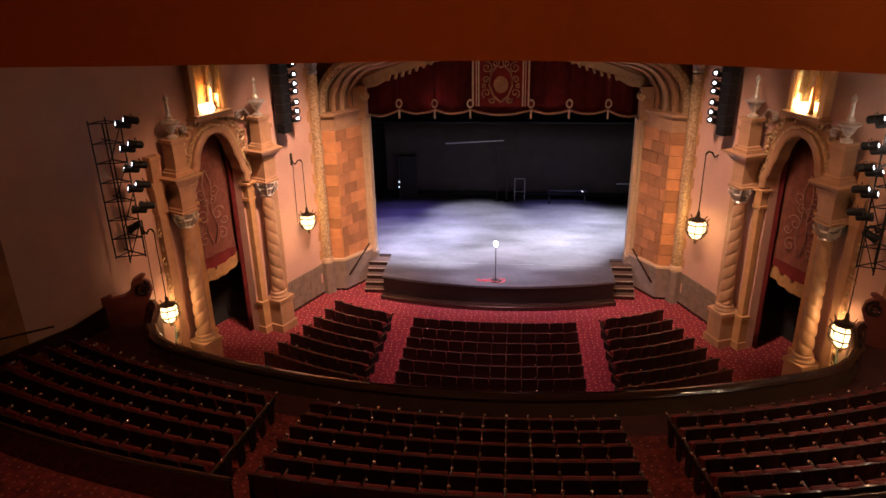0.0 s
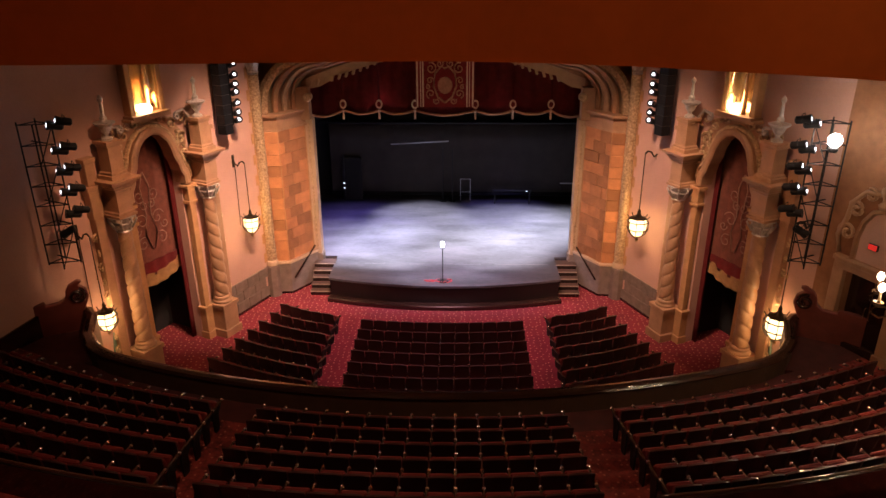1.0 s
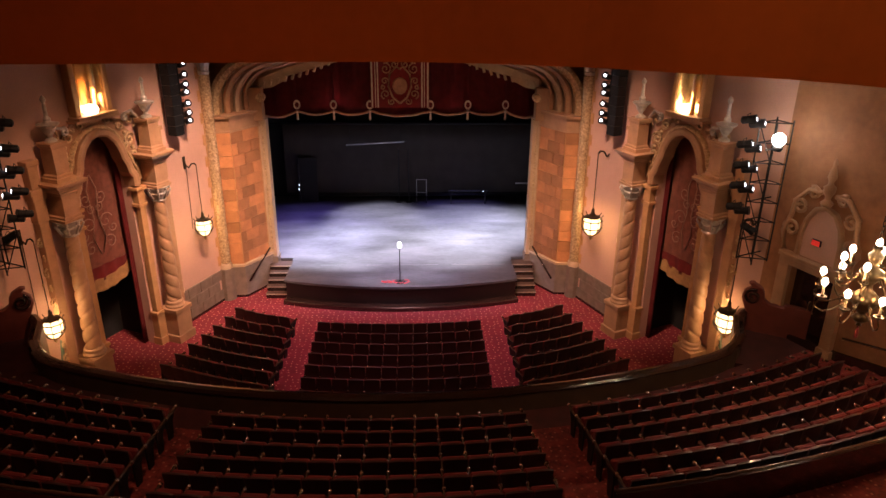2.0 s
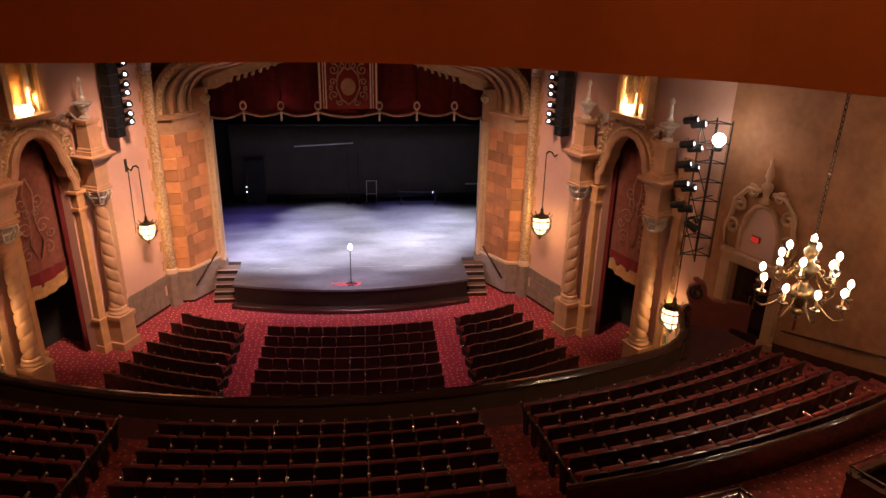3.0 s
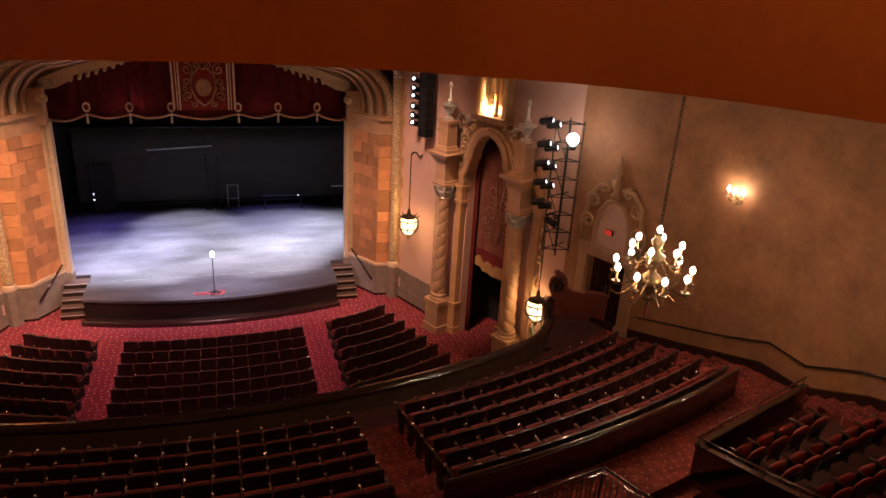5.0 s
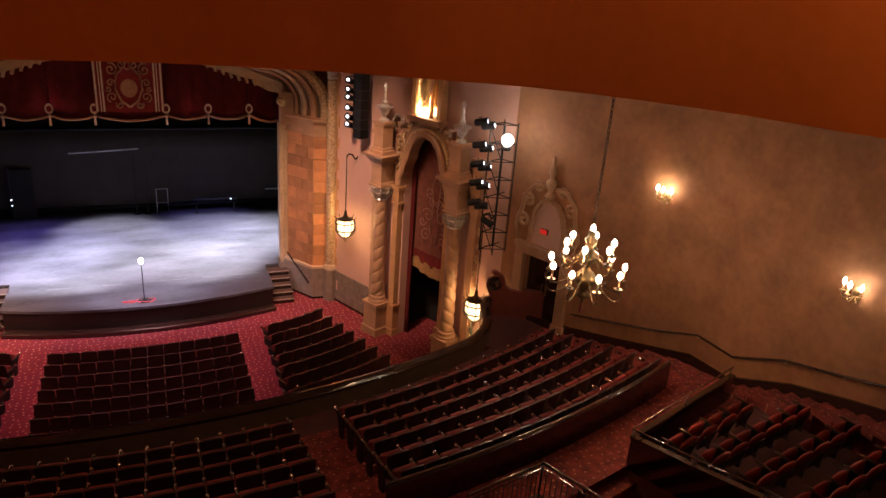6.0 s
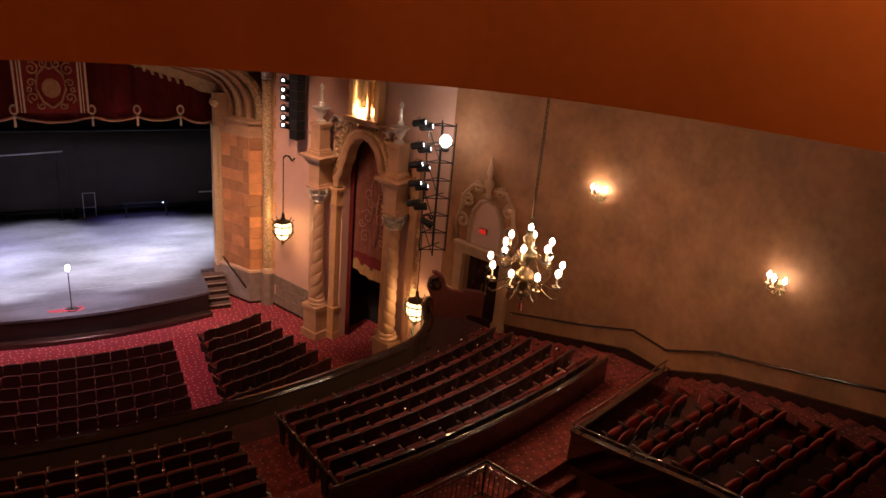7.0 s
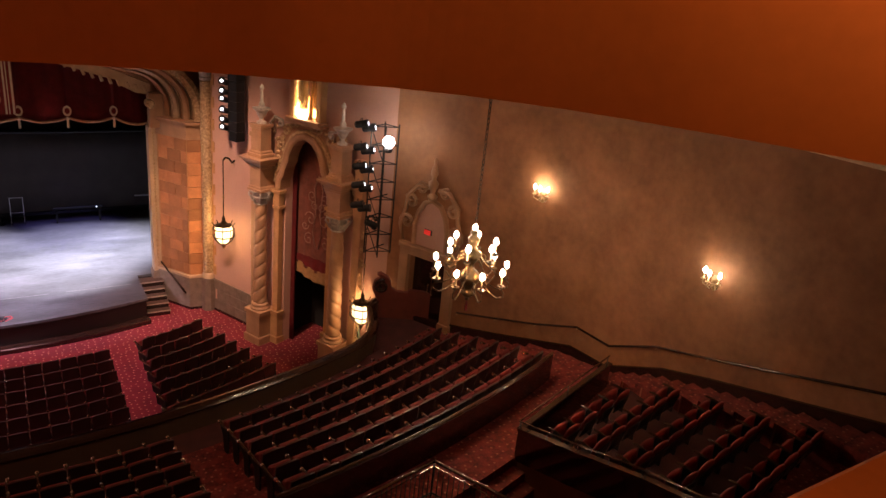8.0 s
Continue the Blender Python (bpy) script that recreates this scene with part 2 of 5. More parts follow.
for s in (-1, 1):
    side = "east" if s > 0 else "west"
    bm = bmesh.new()
    wall_box(bm, s, 0.0, BAY0, -0.35, 0, 0, TOP)
    wall_box(bm, s, BAY0, BAY1, -0.35, 0, BAY_TOP, TOP)
    wall_box(bm, s, BAY1, 9.3 if s > 0 else 13.0, -0.35, 0, 0, TOP)
    tagged(part("wall_" + side, bm, PLASTER), "peach plaster side wall splayed away from the stage", "wall", kind="structure")
    bm = bmesh.new()
    if s > 0:
        # darker brown from here on stands in for the shade beside the ladder
        wall_box(bm, s, 9.3, DOOR0, -0.35, 0, 0, TOP)
        wall_box(bm, s, DOOR0, DOOR1, -0.35, 0, 0, 3.2)
        wall_box(bm, s, DOOR0, DOOR1, -0.35, 0, DOOR_TOP, TOP)
        wall_box(bm, s, DOOR1, 13.0, -0.35, 0, 0, TOP)
    pts = [(s * x, y) for x, y in BEND]
    back = [(s * (x + 0.35), y + 0.1) for x, y in BEND]
    prism(bm, pts + back[::-1], 0, TOP)
    box(bm, *sorted((s * 14.0, s * 14.35)), -3.0, BEND[-1][1], 0, TOP)
    tagged(part("wall_balcony_" + side, bm, WALL_BROWN), "brown mottled plaster wall beside the balcony", "wall", kind="structure")
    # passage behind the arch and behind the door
    # black colour here stands for the unlit depth below the drape
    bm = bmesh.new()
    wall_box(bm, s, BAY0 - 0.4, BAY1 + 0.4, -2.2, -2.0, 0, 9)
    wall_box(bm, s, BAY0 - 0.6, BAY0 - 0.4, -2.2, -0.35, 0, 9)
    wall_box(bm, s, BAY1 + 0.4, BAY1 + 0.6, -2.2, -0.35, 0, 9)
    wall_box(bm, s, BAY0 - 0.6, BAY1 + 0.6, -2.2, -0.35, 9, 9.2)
    tagged(part("wall_recess_" + side, bm, BLACK), "recess behind the arched curtain, coloured black in place of shade", "wall", kind="structure")
    if s < 0:
        continue
    bm = bmesh.new()
    wall_box(bm, s, DOOR0 - 0.3, DOOR1 + 0.3, -2.0, -1.8, 3, 6.2)
    wall_box(bm, s, DOOR0 - 0.5, DOOR0 - 0.3, -2.0, -0.35, 3, 6.2)
    wall_box(bm, s, DOOR1 + 0.3, DOOR1 + 0.5, -2.0, -0.35, 3, 6.2)
    wall_box(bm, s, DOOR0 - 0.5, DOOR1 + 0.5, -2.0, -0.35, 6.2, 6.4)
    wall_box(bm, s, DOOR0 - 0.5, DOOR1 + 0.5, -2.0, -0.35, 3.0, 3.2)
    tagged(part("wall_passage_" + side, bm, WALL_BROWN), "dark passage behind the balcony doorway", "wall", kind="structure")

bm = bmesh.new()
box(bm, -15.5, 15.5, -3.0, 30.4, TOP, TOP + 0.3)
tagged(part("ceiling", bm, WALL_BROWN), "brown plaster auditorium ceiling", "ceiling", kind="structure")
bm = bmesh.new()
box(bm, -15.5, 15.5, -3.3, -3.0, 0, TOP)
tagged(part("wall_south", bm, WALL_BROWN), "brown plaster back wall", "wall", kind="structure")

# ---- stage ----
def stage_outline(grow=0.0, half=4.9):
    pts = []
    for i in range(25):
        x = -half - grow + (2 * half + 2 * grow) * i / 24
        pts.append((x, 26.5 - grow + 0.032 * x * x))
    return pts + [(half + grow, 29.6), (9.5, 29.7), (9.5, 38.6), (-9.5, 38.6), (-9.5, 29.7), (-half - grow, 29.6)]


bm = bmesh.new()
prism(bm, stage_outline(), 0, 0.90)
stage = tagged(part("stage", bm, material("dark_stage_wood", (0.010, 0.005, 0.0045), 0.5, scale=3, fine=30, vary=0.3)), "stage with a bowed dark wood front", "stage", kind="structure")
bm = bmesh.new()
prism(bm, stage_outline(0.05), 0.90, STAGE_Z)
part("stage_floor", bm, STAGE, stage, "scuffed black stage floor under white light")
bm = bmesh.new()
sweep(bm, [(x, y, 0.0) for x, y in stage_outline()[:25]], [(-0.0, 0.0), (-0.35, 0.0), (-0.35, 0.16), (-0.31, 0.2), (0.0, 0.2)])
part("footboard", bm, DARKWOOD, stage, "dark polished step along the stage front")

bm = bmesh.new()
box(bm, -9.5, 9.5, 38.6, 38.8, 0, 14)
for s in (-1, 1):
    box(bm, *sorted((s * 9.5, s * 9.7)), 29.7, 38.8, 0, 14)
box(bm, -9.7, 9.7, 29.7, 38.8, 14, 14.2)
tagged(part("wall_stage", bm, BLACK), "black walls of the stage house", "wall", kind="structure")

# proscenium wall with the flattened arch
ARCH = [(5.75, 7.4), (5.75, 8.55), (5.2, 8.95), (4.3, 9.3), (2.95, 9.75), (1.5, 10.0), (0, 10.1)]
bm = bmesh.new()
for s in (-1, 1):
    a = [(s * x, z) for x, z in ARCH]
    for (x0, z0), (x1, z1) in zip(a, a[1:]):
        v = [bm.verts.new(p) for p in ((x0, 29.55, z0), (x1, 29.55, z1), (x1, 29.55, TOP), (x0, 29.55, TOP), (x0, 30.0, z0), (x1, 30.0, z1), (x1, 30.0, TOP), (x0, 30.0, TOP))]
        for q in ((0, 1, 2, 3), (7, 6, 5, 4), (0, 4, 5, 1), (3, 2, 6, 7)):
            try:
                bm.faces.new([v[i] for i in q])
            except ValueError:
                pass
    box(bm, *sorted((s * 5.75, s * 9.7)), 29.55, 30.0, 0, TOP)
bmesh.ops.recalc_face_normals(bm, faces=bm.faces)
tagged(part("wall_north", bm, STONE), "proscenium wall with a flattened arch", "wall", kind="structure")

# ---- balcony terraces ----
def reach(r, margin=0.95):
    """The angle at which an arc of radius r comes within margin of the side wall."""
    a = 0.0
    while a < 60:
        x, y = r * math.sin(radians(a)), ARC_Y - r * math.cos(radians(a))
        limit = min(19.9 - 0.448 * y, 14.0)
        if x > limit - margin:
            break
        a += 0.25
    return a


def terrace(bm, r0, r1, z0, z1, a0=None, a1=None, margin=0.95):
    e = reach(0.5 * (r0 + r1), margin)
    a0, a1 = (-e if a0 is None else a0), (e if a1 is None else a1)
    n = 48
    inner, outer = arc(r0, a0, a1, n), arc(r1, a0, a1, n)
    prof = []
    for (ax, ay, _), (bx, by, _) in zip(inner, outer):
        prof.append([bm.verts.new(p) for p in ((ax, ay, z0), (bx, by, z0), (bx, by, z1), (ax, ay, z1))])
    for p, q in zip(prof, prof[1:]):
        for i in range(4):
            bm.faces.new((p[i], p[(i + 1) % 4], q[(i + 1) % 4], q[i]))
    bm.faces.new(prof[0][::-1]), bm.faces.new(prof[-1])


ROW_R, ROW_STEP, ROW_Z, ROW_RISE, ROWS = 24.78, 0.752, 3.42, 0.24, 6
bm = bmesh.new()
for i in range(ROWS):
    terrace(bm, ROW_R - 0.42 + i * ROW_STEP, ROW_R - 0.42 + (i + 1) * ROW_STEP, 2.6, ROW_Z + i * ROW_RISE)
AISLE_Z = ROW_Z + ROWS * ROW_RISE
terrace(bm, ROW_R - 0.42 + ROWS * ROW_STEP, 30.05, 2.6, AISLE_Z)
WELL0, WELL1 = 13.1, 16.9    # the stairwell between the rail and the side box
terrace(bm, 30.05, 31.6, 2.6, AISLE_Z, None, WELL0)
terrace(bm, 30.05, 31.6, 2.6, AISLE_Z, 17.35, None)
for i in range(7):
    terrace(bm, 31.6 + i * 0.9, 32.5 + i * 0.9, 2.6, AISLE_Z + 0.3 + 0.3 * i, None, WELL0)
    terrace(bm, 31.6 + i * 0.9, 32.5 + i * 0.9, 2.6, AISLE_Z + 0.3 + 0.3 * i, WELL1, None)
for i in range(13):
    terrace(bm, 30.05 + i * 0.3, 30.35 + i * 0.3, 1.5, AISLE_Z - 0.2 - 0.19 * i, WELL0, 17.3)
bmesh.ops.recalc_face_normals(bm, faces=bm.faces)
tagged(part("balcony_floor", bm, BALCONY_CARPET), "stepped balcony floor under patterned crimson carpet", "floor", kind="structure")

PARAPET = arc(23.3, -22.0, 22.0, 40)
curl = [(9.2, 16.38), (9.62, 16.77), (9.99, 17.31), (10.24, 17.95), (10.40, 18.4), (10.66, 18.72), (11.02, 18.80), (11.5, 18.72)]
PARAPET = [(-x, y, 0.0) for x, y in curl[::-1]] + PARAPET + [(x, y, 0.0) for x, y in curl]
# the dark walk between the front row and the parapet, darker than the rows' carpet
bm = bmesh.new()
terrace(bm, 23.2, ROW_R - 0.425, 2.6, 3.2, margin=0.0)
for s in (-1, 1):
    prism(bm, [(s * x, y) for x, y in curl[1:] + [(11.62, 18.45), (12.2, 17.15), (11.2, 16.9), (10.1, 16.6)]], 2.6, 3.195)
bmesh.ops.recalc_face_normals(bm, faces=bm.faces)
tagged(part("balcony_walk", bm, DARK_CARPET), "dark carpeted walk behind the balcony front", "floor", kind="structure")
bm = bmesh.new()
sweep(bm, PARAPET, [(0.0, 2.3), (0.16, 2.3), (0.16, 3.72), (0.0, 3.72)])
parapet = tagged(part("balcony_parapet", bm, PARAPET_PAINT), "curved plaster balcony front with a dark polished rail", "balcony front", kind="structure")
bm = bmesh.new()
sweep(bm, PARAPET, [(-0.05, 3.72), (0.23, 3.72), (0.25, 3.76), (0.20, 3.82), (0.10, 3.84), (-0.02, 3.82), (-0.07, 3.76)])
bm2 = bmesh.new()
sweep(bm2, PARAPET, [(0.162, 2.3), (0.21, 2.3), (0.21, 3.70), (0.162, 3.70)])
part("outer_face", bm2, STONE, parapet, "peach plaster outer face")
part("rail", bm, DARKWOOD, parapet, "dark polished wooden rail")

# ---- booth round the camera ----
HEAD = [(-3.0, 1.05), (-0.83, 1.08), (-0.1, 1.13), (0.2, 1.09), (0.36, 1.03), (0.55, 0.94), (0.71, 0.79), (0.83, 0.60), (0.915, 0.435), (0.99, 0.25), (1.03, 0.0), (1.05, -1.5)]
HEAD_Z = 13.64 - 0.24
HEAD = [(x * 1.6 + 0.75, y * 1.6) for x, y in HEAD]


def smoothed(pts, n=8):
    """A smooth curve through plan points."""
    out = []
    for i in range(len(pts) - 1):
        a, b, c, d = (Vector(pts[min(max(k, 0), len(pts) - 1)]) for k in (i - 1, i, i + 1, i + 2))
        for k in range(n):
            t = k / n
            q = 0.5 * (2 * b + (c - a) * t + (2 * a - 5 * b + 4 * c - d) * t * t + (3 * b - a - 3 * c + d) * t ** 3)
            out.append((q.x, q.y))
    return out + [pts[-1]]


HEAD = smoothed(HEAD)
bm = bmesh.new()
sweep(bm, [(x, y, HEAD_Z) for x, y in HEAD], [(0.0, 0.0), (0.3, 0.0), (0.3, 2.0), (0.0, 2.0)])
tagged(part("booth_header", bm, CEIL), "smooth orange-brown header over the viewing opening", "wall", kind="structure")
bm = bmesh.new()
box(bm, -4.2, 4.6, 0.30, 0.60, 11.4, 12.74, 0.02)
tagged(part("booth_sill", bm, CEIL), "smooth orange-brown ledge below the viewing opening", "ledge", kind="structure")
bm = bmesh.new()
box(bm, -4.2, 4.6, -3.0, 2.3, 15.38, 15.5)
tagged(part("booth_ceiling", bm, CEIL), "orange-brown booth ceiling", "ceiling", kind="structure")
bm = bmesh.new()
box(bm, -4.2, 4.6, -3.0, 0.6, 11.3, 11.4)
tagged(part("booth_floor", bm, WALL_BROWN), "plain booth floor", "floor", kind="structure")

# ---- proscenium piers ----
TERRACOTTA = material("terracotta_block", (0.48, 0.205, 0.085), 0.7, scale=2.0, fine=30, vary=0.3)


def tint_by_piece(mat, amount=0.3):
    """Let each piece differ a little in lightness."""
    n, l = mat.node_tree.nodes, mat.node_tree.links
    b = n["Principled BSDF"]
    src = b.inputs["Base Color"].links[0].from_socket
    info, span, hsv = n.new("ShaderNodeObjectInfo"), n.new("ShaderNodeMapRange"), n.new("ShaderNodeHueSaturation")
    span.inputs["To Min"].default_value, span.inputs["To Max"].default_value = 1 - amount, 1 + amount
    l.new(info.outputs["Random"], span.inputs["Value"]), l.new(span.outputs[0], hsv.inputs["Value"])
    l.new(src, hsv.inputs["Color"]), l.new(hsv.outputs[0], b.inputs["Base Color"])


tint_by_piece(TERRACOTTA, 0.34)
CREAM = material("cream_stone", (0.54, 0.38, 0.245), 0.6, scale=3, fine=40, vary=0.2)
BANDED = material("ochre_stone", (0.50, 0.27, 0.12), 0.65, scale=3, fine=40, vary=0.25)


def shifted(points, off):
    return [(x, y, z + off) for x, y, z in points]


def pier_plan(s, grow):
    p = [(8.1, 27.72 - grow), (6.72 - grow * 0.4, 27.85 - grow), (5.80 - grow, 29.3 - grow * 0.3), (5.80 - grow, 29.5), (8.1, 29.5)]
    return [(s * x, y) for x, y in p]


def block_between(p, q, depth, z0, z1, gap=0.006):
    """A block of stone on the line p to q, standing out by depth to the right of the way."""
    p, q = Vector((*p, 0)), Vector((*q, 0))
    d = (q - p).normalized()
    out = Vector((d.y, -d.x, 0))
    bm = bmesh.new()
    a, b = p + d * gap, q - d * gap
    prism(bm, [((a).x, a.y), (b.x, b.y), ((b + out * depth).x, (b + out * depth).y), ((a + out * depth).x, (a + out * depth).y)], z0 + gap, z1 - gap)
    bmesh.ops.bevel(bm, geom=[e for e in bm.edges], offset=0.012, segments=1, affect="EDGES")
    return bm


rng = random.Random(4)
for s in (-1, 1):
    pier = thing("proscenium_pier", "pier of orange terracotta blocks on a grey stone dado", "pier", pose(s * 6.9, 28.6, 0), "piers beside the stage")
    inv = pier.matrix_world.inverted()

    def on_pier(name, bm, mat, label="", smooth=False):
        bm.transform(inv)
        return part(name, bm, mat, pier, label, smooth)

    on_pier("core", prism(bmesh.new(), pier_plan(s, 0.0), 1.5, 7.2), BANDED)
    on_pier("dado", prism(bmesh.new(), pier_plan(s, 0.12), 0, 1.42), GREY_STONE, "flecked grey stone dado")
    on_pier("dado_cap", prism(bmesh.new(), pier_plan(s, 0.16), 1.42, 1.52), CREAM, "pale moulded dado cap")
    on_pier("skirting", prism(bmesh.new(), pier_plan(s, 0.14), 0.0, 0.10), DARKWOOD)
    bm = prism(bmesh.new(), pier_plan(s, 0.05), 7.17, 7.24)
    prism(bm, pier_plan(s, 0.02), 7.24, 7.70)
    prism(bm, pier_plan(s, 0.10), 7.70, 7.77)
    prism(bm, pier_plan(s, 0.17), 7.77, 7.86)
    on_pier("capital_band", bm, STONE, "plain stone band under the arch")
    face, corner, inner = (s * 7.45, 27.78), (s * 6.72, 27.85), (s * 5.92, 29.11)
    n = 12
    for c in range(n):
        z0, z1 = 1.52 + c * 5.65 / n, 1.52 + (c + 1) * 5.65 / n
        way = (lambda a, b: (a, b)) if s < 0 else (lambda a, b: (b, a))
        depth = 0.035 + 0.02 * (c % 2)
        on_pier("block", block_between(*way(face, corner), depth, z0, z1), TERRACOTTA)
        cuts = [0, 0.42, 1.0] if c % 2 else [0, 0.2, 0.68, 1.0]
        for f0, f1 in zip(cuts, cuts[1:]):
            a = tuple(corner[i] + (inner[i] - corner[i]) * f0 for i in (0, 1))
            b = tuple(corner[i] + (inner[i] - corner[i]) * f1 for i in (0, 1))
            on_pier("block", block_between(*way(a, b), 0.02 + 0.03 * rng.random(), z0, z1), TERRACOTTA)
    # beaded jamb beside the opening
    jamb = thing("proscenium_jamb", "cream and gilt beaded jamb of the stage opening", "jamb", pose(s * 5.76, 29.4, 0), "jambs of the stage opening")
    bm = box(bmesh.new(), -0.19, 0.19, -0.22, 0.3, 1.30, 7.4, 0.02)
    part("shaft", bm, CREAM, jamb)
    bm = bmesh.new()
    for k in range(46):
        bmesh.ops.create_icosphere(bm, subdivisions=1, radius=0.05, matrix=pose(-s * 0.02, -0.23, 1.55 + k * 0.125))
    part("beads", bm, GILT, jamb, "row of gilt beads", True)
    bm = box(bmesh.new(), -0.24, 0.24, -0.28, 0.3, 0.0, 1.30, 0.02)
    part("plinth", bm, GREY_STONE, jamb)
    # gilded column
    col = thing("gilded_column", "slender gilded column with carved relief", "column", pose(s * 7.42, 27.6, 0), "gilded columns")
    bm = lathe(bmesh.new(), [(0.30, 0), (0.30, 1.40), (0.27, 1.44)], 8)
    part("pedestal", bm, GREY_STONE, col)
    bm = lathe(bmesh.new(), [(0.26, 1.44), (0.27, 1.5), (0.24, 1.56), (0.26, 1.62), (0.21, 1.68)], 16)
    part("base", bm, CREAM, col, smooth=True)
    prof = [(0.205, 1.68 + k * 0.04) for k in range(196)]
    bm = lathe(bmesh.new(), prof, 20, None, lambda a, z: 0.13 * math.sin(5 * a + 24 * z) * math.sin(4 * a - 27 * z))
    part("shaft", bm, GILT, col, "carved gilt shaft", True)
    bm = lathe(bmesh.new(), [(0.22, 9.5), (0.25, 9.6), (0.22, 9.65), (0.27, 9.85), (0.33, 10.0), (0.33, 10.08)], 12, None, lambda a, z: 0.1 * math.sin(6 * a))
    part("capital", bm, SILVER, col)
    # quoin strip beside the column
    strip = thing("quoin_strip", "toothed strip of orange quoin stones", "quoins", wall_pose(s, 0.0), "quoin strips")
    for k in range(20):
        w = 0.30 if k % 2 else 0.42
        bm = box(bmesh.new(), *sorted((-s * 0.1, -s * (0.1 + w))), 0, 0.03, 1.62 + k * 0.43, 1.62 + (k + 1) * 0.43 - 0.01, 0.006)
        part("quoin", bm, BANDED, strip)
    # dado of slabs along the side wall
    dado = thing("wall_dado", "grey slab dado sloping along the splayed wall", "dado", wall_pose(s, 0.0), "wall dados")
    for k in range(4):
        for j in range(3):
            e0, e1 = 0.3 + k * 0.72 + (0.3 if j % 2 else 0), 0.3 + (k + 1) * 0.72 + (0.3 if j % 2 else 0)
            e1 = min(e1, 3.15)
            if e1 > e0 + 0.05:
                bm = box(bmesh.new(), *sorted((-s * (e0 + 0.006), -s * (e1 - 0.006))), 0, 0.05, 0.1 + j * 0.44, 0.1 + (j + 1) * 0.44 - 0.012, 0.008)
                part("slab", bm, GREY_STONE, dado)
    bm = box(bmesh.new(), *sorted((-s * 0.3, -s * 3.15)), 0, 0.07, 0.0, 0.1)
    part("skirting", bm, DARKWOOD, dado)

# ---- proscenium arch mouldings ----
def arch_path(half, spring, rise, corner):
    """Half an arch: up, round the haunch and flat to the crown."""
    pts = [(half, spring)]
    for i in range(11):
        a = math.pi / 2 * i / 10
        pts.append((half - corner * (1 - math.cos(a)), spring + 0.35 + corner * math.sin(a) * 0.95))
    x, z = pts[-1]
    for i in range(1, 9):
        t = i / 8
        pts.append((x * (1 - t), z + rise * math.sin(t * math.pi / 2)))
    return pts


def arch_band(name, path, width, y0, y1, mat, parent, label=""):
    bm = bmesh.new()
    full = [(-x, z) for x, z in path] + [(x, z) for x, z in path[-2::-1]]
    rings = []
    for i, (x, z) in enumerate(full):
        a, b = full[max(i - 1, 0)], full[min(i + 1, len(full) - 1)]
        d = Vector((b[0] - a[0], b[1] - a[1])).normalized()
        ox, oz = -d.y * width, d.x * width
        rings.append([bm.verts.new(p) for p in ((x, y0 - 29, z), (x, y1 - 29, z), (x + ox, y1 - 29, z + oz), (x + ox * 0.9, y0 - 29 + 0.03, z + oz * 0.9), (x + ox * 0.5, y0 - 29 - 0.06, z + oz * 0.5), (x + ox * 0.1, y0 - 29 + 0.02, z + oz * 0.1))])
    k = 6
    for a, b in zip(rings, rings[1:]):
        for i in range(k):
            bm.faces.new((a[i], a[(i + 1) % k], b[(i + 1) % k], b[i]))
    bm.faces.new(rings[0]), bm.faces.new(rings[-1][::-1])
    bmesh.ops.recalc_face_normals(bm, faces=bm.faces)
    return part(name, bm, mat, parent, label)


arch = thing("proscenium_arch", "flattened plaster arch of stepped carved mouldings", "arch", pose(0, 29, 0))
arch_band("archivolt", arch_path(7.05, 7.86, 1.0, 1.75), 0.42, 27.95, 29.5, GILT, arch, "carved gilt outer band")
arch_band("archivolt", arch_path(6.72, 7.86, 0.95, 1.65), 0.30, 28.3, 29.5, STONE, arch)
arch_band("archivolt", arch_path(6.44, 7.86, 0.9, 1.5), 0.26, 28.65, 29.5, CREAM, arch, "pale moulded band")
arch_band("archivolt", arch_path(6.18, 7.86, 0.85, 1.35), 0.24, 29.0, 29.5, STONE, arch)
